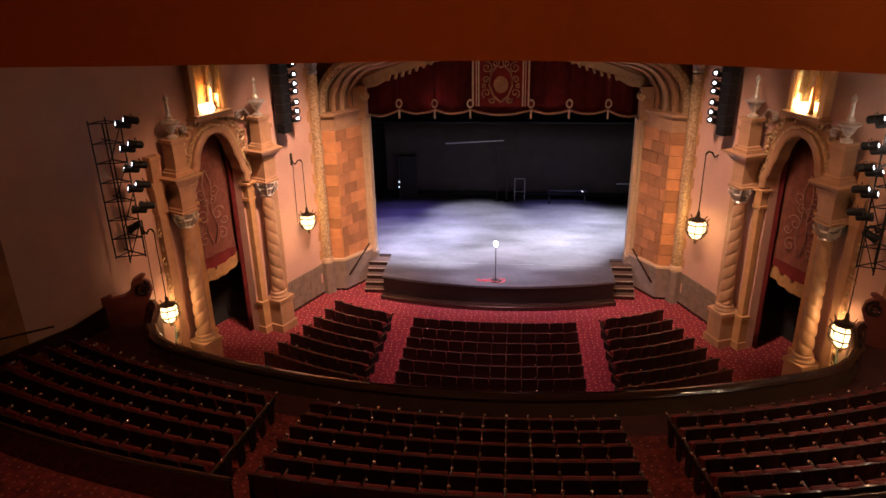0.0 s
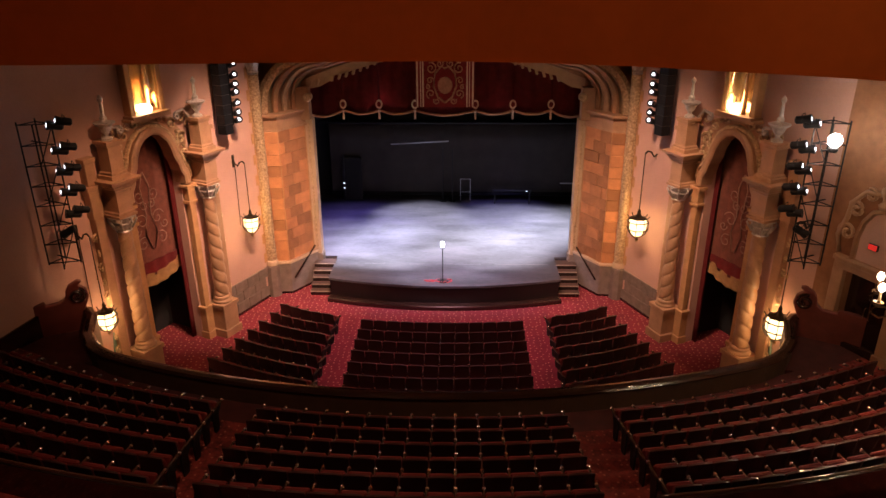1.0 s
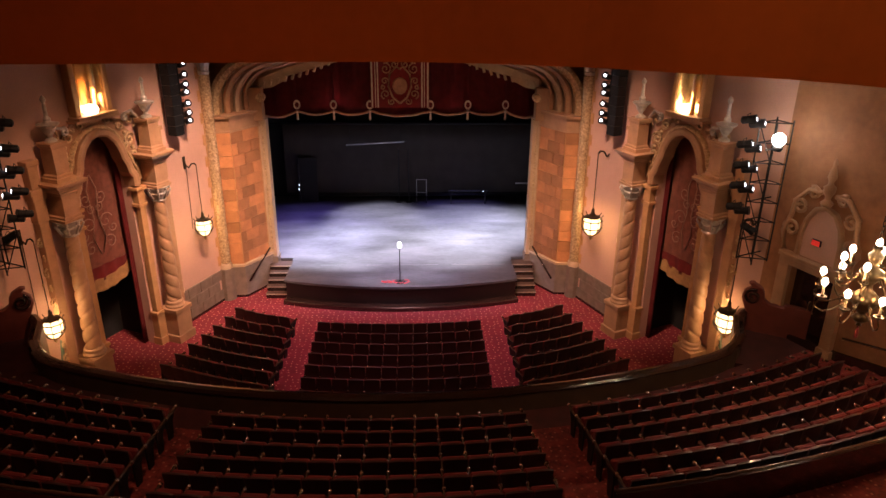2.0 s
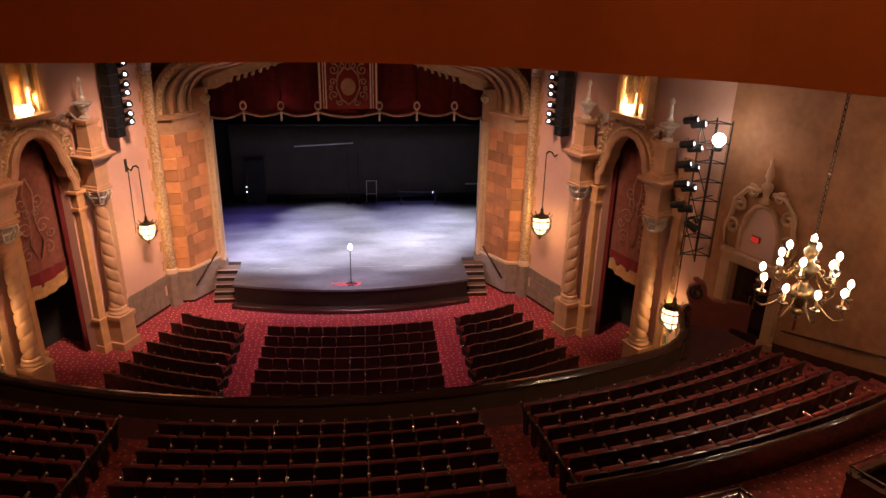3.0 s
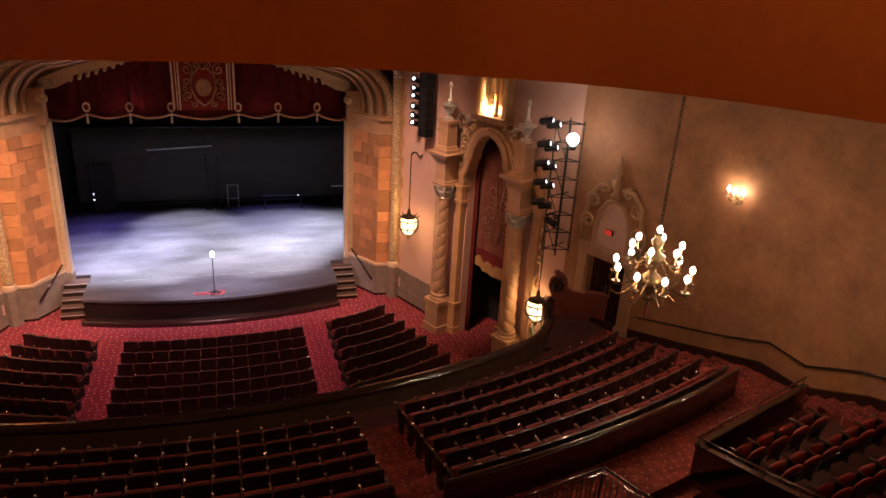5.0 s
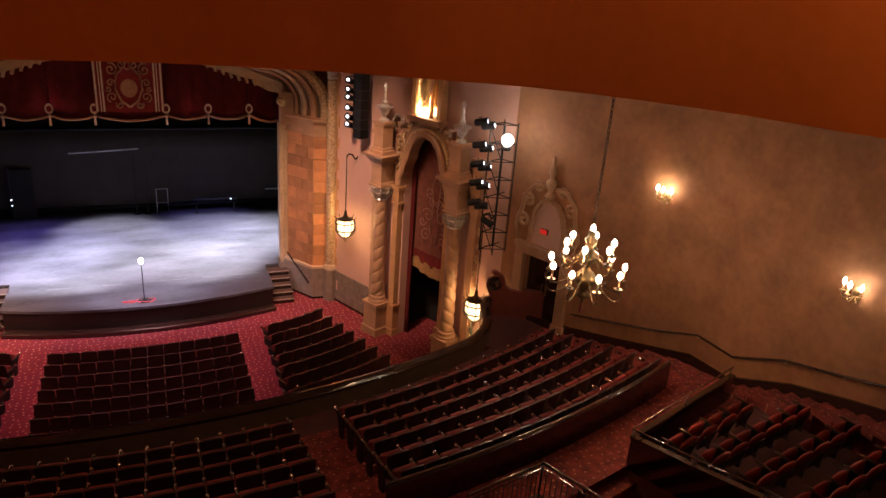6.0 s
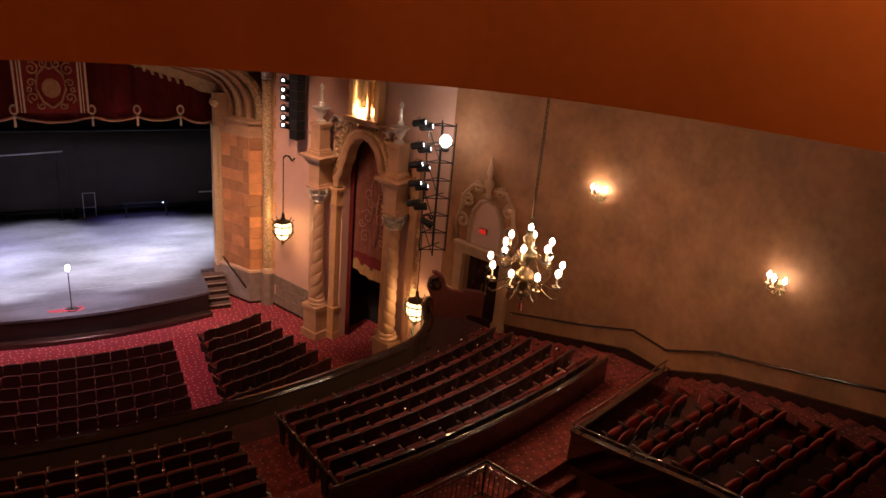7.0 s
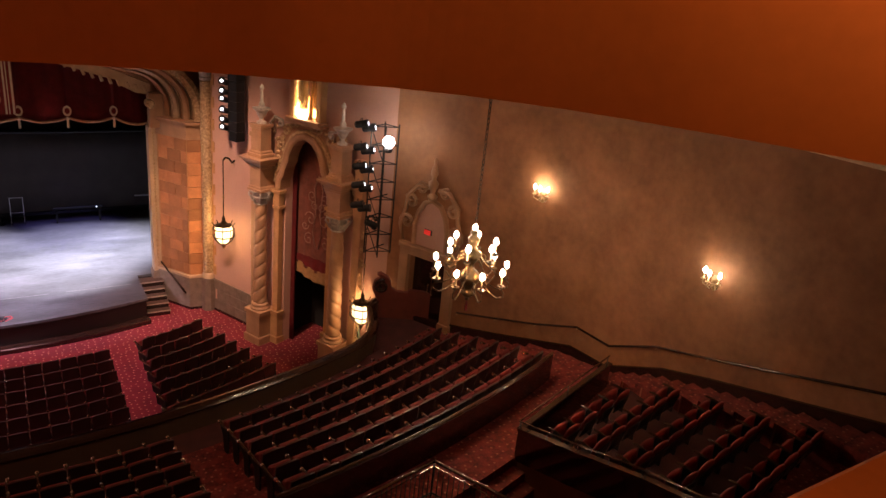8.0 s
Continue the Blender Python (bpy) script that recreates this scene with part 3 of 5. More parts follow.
for s in (-1, 1):
    bm = box(bmesh.new(), *sorted((s * 5.62, s * 6.15)), -0.02, 0.5, 7.4, 8.75, 0.02)
    part("impost", bm, STONE, arch)
    bm = lathe(bmesh.new(), [(0.16, -0.1), (0.18, -0.05), (0.18, 0.3), (0.12, 0.34)], 12, pose(s * 5.66, 0.2, 8.35, 90, 0, 0))
    part("rosette", bm, GILT, arch)
    for k in range(11):
        t = k / 10
        x, z = s * (5.55 - 3.0 * t), 8.86 + 0.98 * t - 0.12 * math.sin(math.pi * t)
        bm = box(bmesh.new(), -0.05, 0.05, -0.12, 0.1, -0.12, 0.12, 0.012, pose(x, 0.42, z, 0, -s * 18, 0))
        part("bracket", bm, CREAM, arch)
    bm = bmesh.new()
    sec = [(s * 5.75, 8.62), (s * 5.2, 8.72), (s * 4.75, 8.95), (s * 4.68, 9.15), (s * 4.1, 9.28), (s * 3.4, 9.5), (s * 2.6, 9.72), (s * 2.6, 10.1), (s * 3.4, 9.85), (s * 4.6, 9.5), (s * 5.75, 9.05)]
    v0 = [bm.verts.new((x, 0.35, z)) for x, z in sec]
    v1 = [bm.verts.new((x, 0.5, z)) for x, z in sec]
    bm.faces.new(v0), bm.faces.new(v1[::-1])
    for i in range(len(sec)):
        j = (i + 1) % len(sec)
        bm.faces.new((v0[i], v0[j], v1[j], v1[i]))
    bmesh.ops.recalc_face_normals(bm, faces=bm.faces)
    part("dentil_board", bm, CREAM, arch, "pale scalloped board under the arch")

# ---- stage stairs ----
NOSING = material("worn_nosing", (0.34, 0.27, 0.22), 0.45, 0.3, vary=0.4)
for s in (-1, 1):
    st = thing("stage_stairs", "short flight of worn wooden steps up to the stage", "stairs", pose(s * 5.38, 27.55, 0), "stairs beside the stage")
    for k in range(5):
        bm = box(bmesh.new(), -0.46, 0.46, 0.30 * k, 1.75, 0.2 * k + (0 if k == 0 else 0.003), 0.2 * (k + 1) - 0.035)
        part("riser", bm, DARKWOOD, st)
        bm = box(bmesh.new(), -0.48, 0.48, 0.30 * k - 0.03, 0.30 * (k + 1) + 0.02 if k < 4 else 1.75, 0.2 * (k + 1) - 0.035, 0.2 * (k + 1), 0.008)
        tread = part("tread", bm, TREAD, st, "worn wooden tread")
        bm = box(bmesh.new(), -0.47, 0.47, 0.30 * k - 0.036, 0.30 * k + 0.02, 0.2 * (k + 1) - 0.03, 0.2 * (k + 1) + 0.004, 0.004)
        part("nosing", bm, NOSING, tread, "pale worn metal nosing")
    rail = thing("stair_rail", "dark sloping handrail fixed to the pier", "handrail", pose(s * 6.3, 28.1, 0), "stair rails")
    p0, p1 = (s * 0.22, -0.35, 0.75), (-s * 0.47, 0.95, 1.75)
    part("bar", tube(bmesh.new(), [p0, p1], 0.04), DARKWOOD, rail, smooth=True)
    for t in (0.15, 0.8):
        p = Vector(p0).lerp(Vector(p1), t)
        part("bracket", tube(bmesh.new(), [p, p + Vector((s * 0.12, 0.05, -0.05))], 0.015, 6), METAL, rail)

# ---- arched surrounds on the side walls ----
GREENISH = material("verdigris_paint", (0.16, 0.22, 0.17), 0.6, scale=6, fine=40, vary=0.4)
BROCADE = material("rose_brocade", (0.20, 0.065, 0.045), 0.8, scale=5, fine=60, vary=0.4)
THREAD = material("rose_gold_thread", (0.36, 0.19, 0.14), 0.6, vary=0.3)
HEM = material("gold_hem", (0.42, 0.24, 0.10), 0.7, scale=6, fine=60, vary=0.3)
NICHE_GOLD = material("polished_gold_niche", (0.75, 0.5, 0.25), 0.22, 0.85, scale=5, fine=30, vary=0.3, bump=0.1)
NICHE_LIGHT = glow("niche_lamp_glass", (1.0, 0.80, 0.56), 13)


def spiral(cx, cz, r0, r1, a0, turns, n=22, y=0.0):
    """Points of a scroll in the wall's plane."""
    out = []
    for i in range(n + 1):
        t = i / n
        a = a0 + turns * 2 * math.pi * t
        r = r0 + (r1 - r0) * t
        out.append((cx + r * math.cos(a), y, cz + r * math.sin(a)))
    return out


def flat_panel(bm, outline, y0, y1):
    """A panel in the wall's plane, between y0 and y1, on an outline of (x, z)."""
    a, b = [bm.verts.new((x, y0, z)) for x, z in outline], [bm.verts.new((x, y1, z)) for x, z in outline]
    n = len(a)
    bm.faces.new(a), bm.faces.new(b[::-1])
    for i in range(n):
        bm.faces.new((a[i], b[i], b[(i + 1) % n], a[(i + 1) % n]))
    bmesh.ops.recalc_face_normals(bm, faces=bm.faces)
    return bm


def ribbon(bm, pts, w, y0, y1):
    """A moulding of width w along points (x, z)."""
    rings = []
    for i, (x, z) in enumerate(pts):
        a, b = pts[max(i - 1, 0)], pts[min(i + 1, len(pts) - 1)]
        d = Vector((b[0] - a[0], b[1] - a[1])).normalized()
        nx, nz = -d.y * w / 2, d.x * w / 2
        rings.append([bm.verts.new(p) for p in ((x - nx, y0, z - nz), (x - nx, y1 - 0.05, z - nz), (x - nx * 0.5, y1, z - nz * 0.5), (x + nx * 0.5, y1, z + nz * 0.5), (x + nx, y1 - 0.05, z + nz), (x + nx, y0, z + nz))])
    for a, b in zip(rings, rings[1:]):
        for i in range(6):
            bm.faces.new((a[i], a[(i + 1) % 6], b[(i + 1) % 6], b[i]))
    bm.faces.new(rings[0][::-1]), bm.faces.new(rings[-1])
    bmesh.ops.recalc_face_normals(bm, faces=bm.faces)
    return bm


def moulded(bm, x, y, profile):
    """One square moulded body: (half width, half depth, z) from the bottom up."""
    rings = [[bm.verts.new((x + hw * a, y + hd * b, z)) for a, b in ((-1, -1), (1, -1), (1, 1), (-1, 1))] for hw, hd, z in profile]
    for p, q in zip(rings, rings[1:]):
        for i in range(4):
            bm.faces.new((p[i], p[(i + 1) % 4], q[(i + 1) % 4], q[i]))
    bm.faces.new(rings[0][::-1]), bm.faces.new(rings[-1])
    return bm


def step_block(bm, x, y, tiers):
    """Stacked square tiers: (half width, half depth, z0, z1)."""
    for hw, hd, z0, z1 in tiers:
        box(bm, x - hw, x + hw, y - hd, y + hd, z0, z1, 0.015)
    return bm


ARCH_IN = [(1.12, 0.0), (1.12, 6.2), (1.10, 6.55), (0.98, 6.75), (0.92, 7.05), (0.80, 7.30), (0.74, 7.6), (0.58, 7.95), (0.32, 8.22), (0.0, 8.32)]


def arch_surround(m):
    t = thing("arched_surround", "carved plaster archway with twisted columns and urn finials", "archway", m, "archways beside the stage")
    py = 0.5
    for e in (-1, 1):
        x = e * 1.9
        bm = step_block(bmesh.new(), x, py, [(0.44, 0.42, 0, 0.32), (0.37, 0.36, 0.32, 1.24), (0.43, 0.41, 1.24, 1.40)])
        part("pedestal", bm, STONE, t)
        bm = lathe(bmesh.new(), [(0.36, 1.40), (0.37, 1.46), (0.33, 1.50), (0.30, 1.53), (0.33, 1.58), (0.32, 1.63), (0.26, 1.67)], 18, pose(x, py, 0))
        part("column_base", bm, STONE, t, smooth=True)
        prof = [(0.235 - 0.0005 * k, 1.67 + k * 0.0437) for k in range(91)]
        bm = lathe(bmesh.new(), prof, 32, pose(x, py, 0), lambda a, z, e=e: 0.10 - 0.24 * max(0.0, 1 - abs(math.sin(a - e * z * 6.6)) / 0.42) + 0.05 * abs(math.sin(a - e * z * 6.6)))
        part("twisted_shaft", bm, STONE, t, "spirally twisted stone shaft", True)
        bm = lathe(bmesh.new(), [(0.22, 5.6), (0.26, 5.62), (0.23, 5.66), (0.26, 5.75), (0.33, 5.88), (0.28, 5.92), (0.36, 6.05), (0.40, 6.12)], 16, pose(x, py, 0), lambda a, z: 0.12 * math.sin(8 * a))
        part("capital", bm, SILVER, t, "silvered leafy capital")
        bm = bmesh.new()
        for k in range(8):
            a = k * math.pi / 4
            tube(bm, [Vector((x, py, 0)) + Matrix.Rotation(a, 3, "Z") @ Vector(p) for p in ((0.27, 0, 5.7), (0.36, 0, 5.85), (0.43, 0, 5.98), (0.40, 0, 6.08), (0.34, 0, 6.02))], 0.035, 6)
        part("leafy_collar", bm, SILVER, t, "silvered leaf collar", True)
        bm = moulded(bmesh.new(), x, py * 0.75, [(0.35, 0.45, 6.12), (0.36, 0.46, 6.20), (0.31, 0.42, 6.22), (0.31, 0.42, 6.28), (0.27, 0.40, 6.32), (0.27, 0.40, 6.96), (0.31, 0.44, 6.99), (0.31, 0.44, 7.05), (0.37, 0.49, 7.10), (0.38, 0.50, 7.15), (0.44, 0.56, 7.19), (0.45, 0.57, 7.24), (0.55, 0.65, 7.28), (0.57, 0.67, 7.37), (0.55, 0.65, 7.38)])
        part("entablature", bm, STONE, t)
        bm = moulded(bmesh.new(), x, py, [(0.34, 0.33, 7.38), (0.34, 0.33, 7.50), (0.29, 0.29, 7.52), (0.29, 0.29, 7.58), (0.24, 0.245, 7.62), (0.235, 0.24, 8.38), (0.27, 0.27, 8.42), (0.27, 0.27, 8.46), (0.30, 0.30, 8.48), (0.30, 0.30, 8.56)])
        part("upper_block", bm, STONE, t)
        bm = lathe(bmesh.new(), [(0.17, 8.56), (0.17, 8.62), (0.07, 8.68), (0.07, 8.74), (0.16, 8.86), (0.20, 8.98), (0.31, 9.06), (0.32, 9.10), (0.14, 9.13), (0.10, 9.18), (0.11, 9.24), (0.06, 9.32), (0.055, 9.52), (0.04, 9.70), (0.075, 9.75), (0.08, 9.81), (0.05, 9.87), (0.015, 9.92)], 18, pose(x, py, 0), lambda a, z: 0.05 * math.sin(9 * a))
        part("urn_finial", bm, SILVER, t, "silvered urn finial")
        # pilaster on the arch side
        xi = e * 1.33
        bm = step_block(bmesh.new(), xi, 0.16, [(0.22, 0.20, 0, 0.3), (0.18, 0.16, 0.3, 1.24), (0.22, 0.19, 1.24, 1.38), (0.13, 0.12, 1.38, 5.5), (0.20, 0.17, 5.5, 5.62), (0.16, 0.14, 5.62, 6.1), (0.23, 0.2, 6.1, 6.22)])
        part("pilaster", bm, BANDED, t)
        # outer lesser block and leafy strip on the wall
        xo = e * 2.52
        bm = step_block(bmesh.new(), xo, 0.14, [(0.16, 0.14, 1.2, 6.2), (0.24, 0.2, 6.9, 7.1), (0.3, 0.24, 7.1, 7.25), (0.17, 0.15, 7.25, 7.95), (0.22, 0.2, 7.95, 8.1), (0.2, 0.16, 6.2, 6.9)])
        part("side_pilaster", bm, STONE, t)
        bm = bmesh.new()
        for k in range(9):
            z = 1.6 + k * 0.5
            tube(bm, [(px, 0.16, pz) for px, _, pz in spiral(e * 2.66, z, 0.16, 0.03, math.pi * (0.5 if k % 2 else -0.5), e * 1.1)], [0.035] * 18 + [0.03] * 5, 6)
            tube(bm, [(e * 2.62, 0.14, z - 0.22), (e * 2.74, 0.18, z - 0.1), (e * 2.6, 0.18, z + 0.1)], [0.02, 0.05, 0.02], 6)
        part("leafy_strip", bm, GILT, t, "gilt strip of leaf scrolls", True)
        bm = flat_panel(bmesh.new(), [(e * 2.45, 0.9), (e * 2.75, 0.9), (e * 2.80, 1.5), (e * 2.66, 2.3), (e * 2.52, 1.5)], 0.02, 0.10)
        part("shield_tip", bm, GREENISH, t, "greenish painted cartouche")
    # archivolt and spandrels
    half = [(x, z) for x, z in ARCH_IN]
    left = [(-x, z) for x, z in half]
    full = left + half[-2::-1]
    up = [p for p in full if p[1] > 6.0]
    part("archivolt", ribbon(bmesh.new(), [(x * 1.13, z + 0.10) for x, z in up], 0.26, -0.2, 0.34), STONE, t, "lobed arch moulding")
    part("archivolt", ribbon(bmesh.new(), [(x * 1.36, z + 0.26) for x, z in up], 0.14, -0.1, 0.22), GILT, t, "carved gilt arch moulding")
    for e in (-1, 1):
        sp = [(e * 1.62, 6.3)] + [(e * x * 1.1, z + 0.1) for x, z in half[1:]] + [(0, 8.75), (e * 0.7, 8.85), (e * 1.1, 8.55), (e * 1.62, 7.9)]
        part("spandrel", flat_panel(bmesh.new(), sp, 0.0, 0.08), STONE, t)
        for cx, cz, r, a, n in ((1.35, 7.9, 0.24, 0.4, 1.4), (1.0, 8.45, 0.22, 2.4, -1.3), (1.42, 7.35, 0.17, 3.6, 1.3), (0.55, 8.72, 0.16, 0.6, 1.3), (1.5, 8.55, 0.30, -1.2, 1.2), (1.12, 7.75, 0.13, 1.4, -1.2), (1.5, 6.9, 0.14, 0.4, 1.2)):
            pts = spiral(e * cx, cz, r, 0.03, a if e > 0 else math.pi - a, n * e, y=0.13)
            part("scroll", tube(bmesh.new(), pts, [0.045] * len(pts), 6), GILT, t, "gilt plaster scroll", True)
        for cx, cz in ((1.2, 8.15), (0.8, 8.62), (1.45, 7.6), (0.28, 8.8), (1.25, 7.1)):
            bm = bmesh.new()
            bmesh.ops.create_icosphere(bm, subdivisions=1, radius=0.085, matrix=pose(e * cx, 0.12, cz))
            part("boss", bm, GILT, t, "gilt plaster boss", True)
        bm = bmesh.new()
        pts = [(e * 1.75, 0.25, 8.2), (e * 1.72, 0.25, 8.6), (e * 1.5, 0.25, 8.85), (e * 1.2, 0.25, 8.8)] + spiral(e * 1.2, 8.68, 0.13, 0.03, math.pi / 2, e * 1.1, y=0.25)
        tube(bm, pts, 0.05, 7)
        part("volute", bm, SILVER, t, "silvered volute", True)
    # lit niche over the arch
    bm = bmesh.new()
    box(bm, -0.72, -0.52, 0.0, 0.32, 9.0, 12.2, 0.02)
    part("niche_jamb", bm, BANDED, t)
    part("niche_jamb", box(bmesh.new(), 0.52, 0.72, 0.0, 0.32, 9.0, 12.2, 0.02), BANDED, t)
    part("niche_sill", step_block(bmesh.new(), 0, 0.2, [(0.85, 0.22, 8.82, 8.92), (0.78, 0.28, 8.92, 9.02)]), STONE, t)
    bm = bmesh.new()
    ring = []
    for i in range(13):
        a = math.pi * i / 12
        ring.append((0.5 * math.cos(a), 0.30 - 0.28 * math.sin(a)))
    lo, hi = [bm.verts.new((x, y, 9.02)) for x, y in ring], [bm.verts.new((x, y, 12.2)) for x, y in ring]
    for i in range(12):
        bm.faces.new((lo[i], lo[i + 1], hi[i + 1], hi[i]))
    part("niche_shell", bm, NICHE_GOLD, t, "polished gold niche lining", True)
    bm = lathe(bmesh.new(), [(0.05, 0.0), (0.20, 0.04), (0.24, 0.16), (0.16, 0.26), (0.05, 0.3)], 14, pose(0.1, 0.26, 9.02))
    part("niche_lamp", bm, NICHE_LIGHT, t, "glowing lamp bowl", True).visible_shadow = False
    part("niche_post", tube(bmesh.new(), [(-0.16, 0.22, 9.02), (-0.16, 0.22, 12.2)], 0.09, 10), NICHE_GOLD, t, smooth=True)
    return t


first_arch = arch_surround(wall_pose(-1, 5.6))
copy_thing(first_arch, wall_pose(1, 5.6))
for s in (-1, 1):
    lamp("niche_light", "POINT", wall_pose(s, 5.55, 0.45, 9.35), 22, (1.0, 0.55, 0.22), soft=0.12)


# ---- drapes in the arches ----
def fold_sheet(x0, x1, z0, z1, folds, depth, y, hem=0.0, n=72, rows=10, thick=0.02):
    """A hanging cloth with folds and a hem that dips by hem in the middle."""
    bm = bmesh.new()
    sides = []
    for back in (0, 1):
        grid = []
        for j in range(rows + 1):
            line = []
            for i in range(n + 1):
                t, v = i / n, j / rows
                x = x0 + (x1 - x0) * t
                low = z0 - hem * math.sin(math.pi * t)
                z = low + (z1 - low) * v
                fy = y + depth * math.sin(2 * math.pi * folds * t + 0.5 * math.sin(7 * t)) * (1 - 0.5 * v) + 0.3 * depth * math.sin(5.1 * folds * t + 2 * v)
                line.append(bm.verts.new((x, fy - thick * back, z)))
            grid.append(line)
        sides.append(grid)
    for g in sides:
        for j in range(rows):
            for i in range(n):
                bm.faces.new((g[j][i], g[j][i + 1], g[j + 1][i + 1], g[j + 1][i]))
    f, g = sides
    for j in range(rows):
        for i in (0, n):
            bm.faces.new((f[j][i], f[j + 1][i], g[j + 1][i], g[j][i]))
    for i in range(n):
        for j in (0, rows):
            bm.faces.new((f[j][i], f[j][i + 1], g[j][i + 1], g[j][i]))
    bmesh.ops.recalc_face_normals(bm, faces=bm.faces)
    return bm


def arch_drape(m):
    t = thing("arch_drape", "rose brocade drape with a gold hem in the archway", "drape", m, "drapes in the archways")
    part("brocade", fold_sheet(-1.38, 1.38, 3.45, 8.5, 6, 0.04, -0.58, 0.35, thick=0.05), BROCADE, t, smooth=True)
    part("hem", fold_sheet(-1.38, 1.38, 3.07, 3.45, 6, 0.04, -0.57, 0.35, rows=2, thick=0.03), HEM, t, "gold fringed hem")
    part("stripe", fold_sheet(-1.38, 1.38, 3.57, 3.67, 6, 0.04, -0.535, 0.35, rows=2, thick=0.03), VELVET, t, "dark red braid")
    for e in (-1, 1):
        part("side_curtain", fold_sheet(e * 0.98, e * 1.28, 0.02, 8.0, 4, 0.06, -0.40, 0, 40), VELVET, t, "dark red velvet side curtain", True)
        bm = bmesh.new()
        for cx, cz, r, a, n in ((0.35, 5.2, 0.30, 0.3, 1.2), (0.42, 4.4, 0.26, 2.0, -1.2), (0.30, 6.1, 0.24, 4.0, 1.2), (0.15, 5.75, 0.18, 1.0, -1.2), (0.62, 4.9, 0.18, 3.0, 1.2)):
            pts = spiral(e * cx, cz, r, 0.04, a if e > 0 else math.pi - a, n * e, y=-0.50)
            tube(bm, pts, 0.018, 5)
        tube(bm, [(e * 0.05, -0.51, 4.1), (e * 0.25, -0.51, 4.7), (e * 0.1, -0.51, 5.4), (e * 0.2, -0.51, 6.4), (e * 0.02, -0.51, 6.9)], 0.022, 5)
        part("embroidery", bm, THREAD, t, "pale scroll embroidery", True)
    return t


d1 = arch_drape(wall_pose(-1, 5.6))
copy_thing(d1, wall_pose(1, 5.6))
EXIT_RED = glow("red_sign_face", (0.9, 0.04, 0.03), 0.35)


def sign(m, group):
    t = thing("exit_sign", "small red lit exit sign in a dark box", "sign", m, group)
    part("case", box(bmesh.new(), -0.14, 0.14, -0.03, 0.04, -0.09, 0.09, 0.01), METAL, t)
    part("face", box(bmesh.new(), -0.12, 0.12, 0.04, 0.045, -0.075, 0.075), EXIT_RED, t, "glowing red face")
    return t


for s in (-1, 1):
    ob = sign(wall_pose(s, 5.5, -1.96, 2.9), "exit signs")

# ---- hanging lanterns ----
LANTERN_GLASS = glow("lantern_glass", (1.0, 0.76, 0.42), 2.6)
IRON = material("wrought_iron", (0.05, 0.035, 0.02), 0.45, 0.7, scale=8, fine=60, vary=0.4)


def lantern(m, drop):
    """A lantern whose middle is at the origin, hung by two cords from a wall bracket drop metres above."""
    t = thing("hanging_lantern", "wrought iron lantern with glowing amber glass on long cords", "lantern", m, "hanging lanterns")
    bm = lathe(bmesh.new(), [(0.09, -0.30), (0.17, -0.22), (0.23, -0.08), (0.24, 0.12), (0.20, 0.22)], 8)
    part("glass", bm, LANTERN_GLASS, t, "glowing amber glass").visible_shadow = False
    bm = lathe(bmesh.new(), [(0.19, 0.20), (0.23, 0.22), (0.23, 0.24), (0.10, 0.28), (0.05, 0.36), (0.045, 0.44), (0.02, 0.50)], 8)
    part("cap", bm, IRON, t)
    bm = lathe(bmesh.new(), [(0.01, -0.48), (0.05, -0.42), (0.03, -0.38), (0.12, -0.33), (0.13, -0.29)], 8)
    part("bottom_finial", bm, BRASS, t)
    for k in range(8):
        a = 2 * math.pi * k / 8
        c, sn = math.cos(a), math.sin(a)
        bm = tube(bmesh.new(), [(0.12 * c, 0.12 * sn, -0.31), (0.22 * c, 0.22 * sn, -0.22), (0.285 * c, 0.285 * sn, -0.08), (0.29 * c, 0.29 * sn, 0.13), (0.25 * c, 0.25 * sn, 0.23), (0.31 * c, 0.31 * sn, 0.30)], 0.013, 5)
        part("rib", bm, IRON, t)
    for z, r in ((-0.09, 0.28), (0.13, 0.29)):
        bm = bmesh.new()
        ring = [(r * math.cos(2 * math.pi * k / 8), r * math.sin(2 * math.pi * k / 8), z) for k in range(9)]
        part("band", tube(bm, ring, 0.016, 5), IRON, t)
    part("cord", tube(bmesh.new(), [(0, 0, 0.5), (0, 0, drop * 0.5), (0, 0, drop)], 0.013, 6), IRON, t)
    part("knot", lathe(bmesh.new(), [(0.012, -0.05), (0.035, 0), (0.012, 0.05)], 8, pose(0, 0, drop * 0.5)), BRASS, t)
    part("bracket_arm", tube(bmesh.new(), [(0, 0, drop), (0, -0.08, drop + 0.06), (0, -0.2, drop + 0.02), (0, -0.3, drop - 0.12), (0, -0.42, drop - 0.05), (0, -0.46, drop + 0.1)], 0.025, 6), IRON, t)
    part("wall_plate", box(bmesh.new(), -0.06, 0.06, -0.5, -0.45, drop - 0.18, drop + 0.24, 0.015), IRON, t)
    part("wall_cord", tube(bmesh.new(), [(0.02, -0.40, drop - 0.1), (0.02, -0.44, 0.3), (0.02, -0.46, -0.15)], 0.01, 5), IRON, t)
    return t


LARGE = Matrix.Scale(1.18, 4)
lan1 = lantern(wall_pose(-1, 1.68, 0.55, 3.9) @ LARGE, 2.08)
copy_thing(lan1, wall_pose(1, 1.68, 0.55, 3.9) @ LARGE)
lan2 = lantern(wall_pose(-1, 8.80, 0.55, 3.04) @ LARGE, 2.40)
copy_thing(lan2, wall_pose(1, 8.80, 0.55, 3.04) @ LARGE)
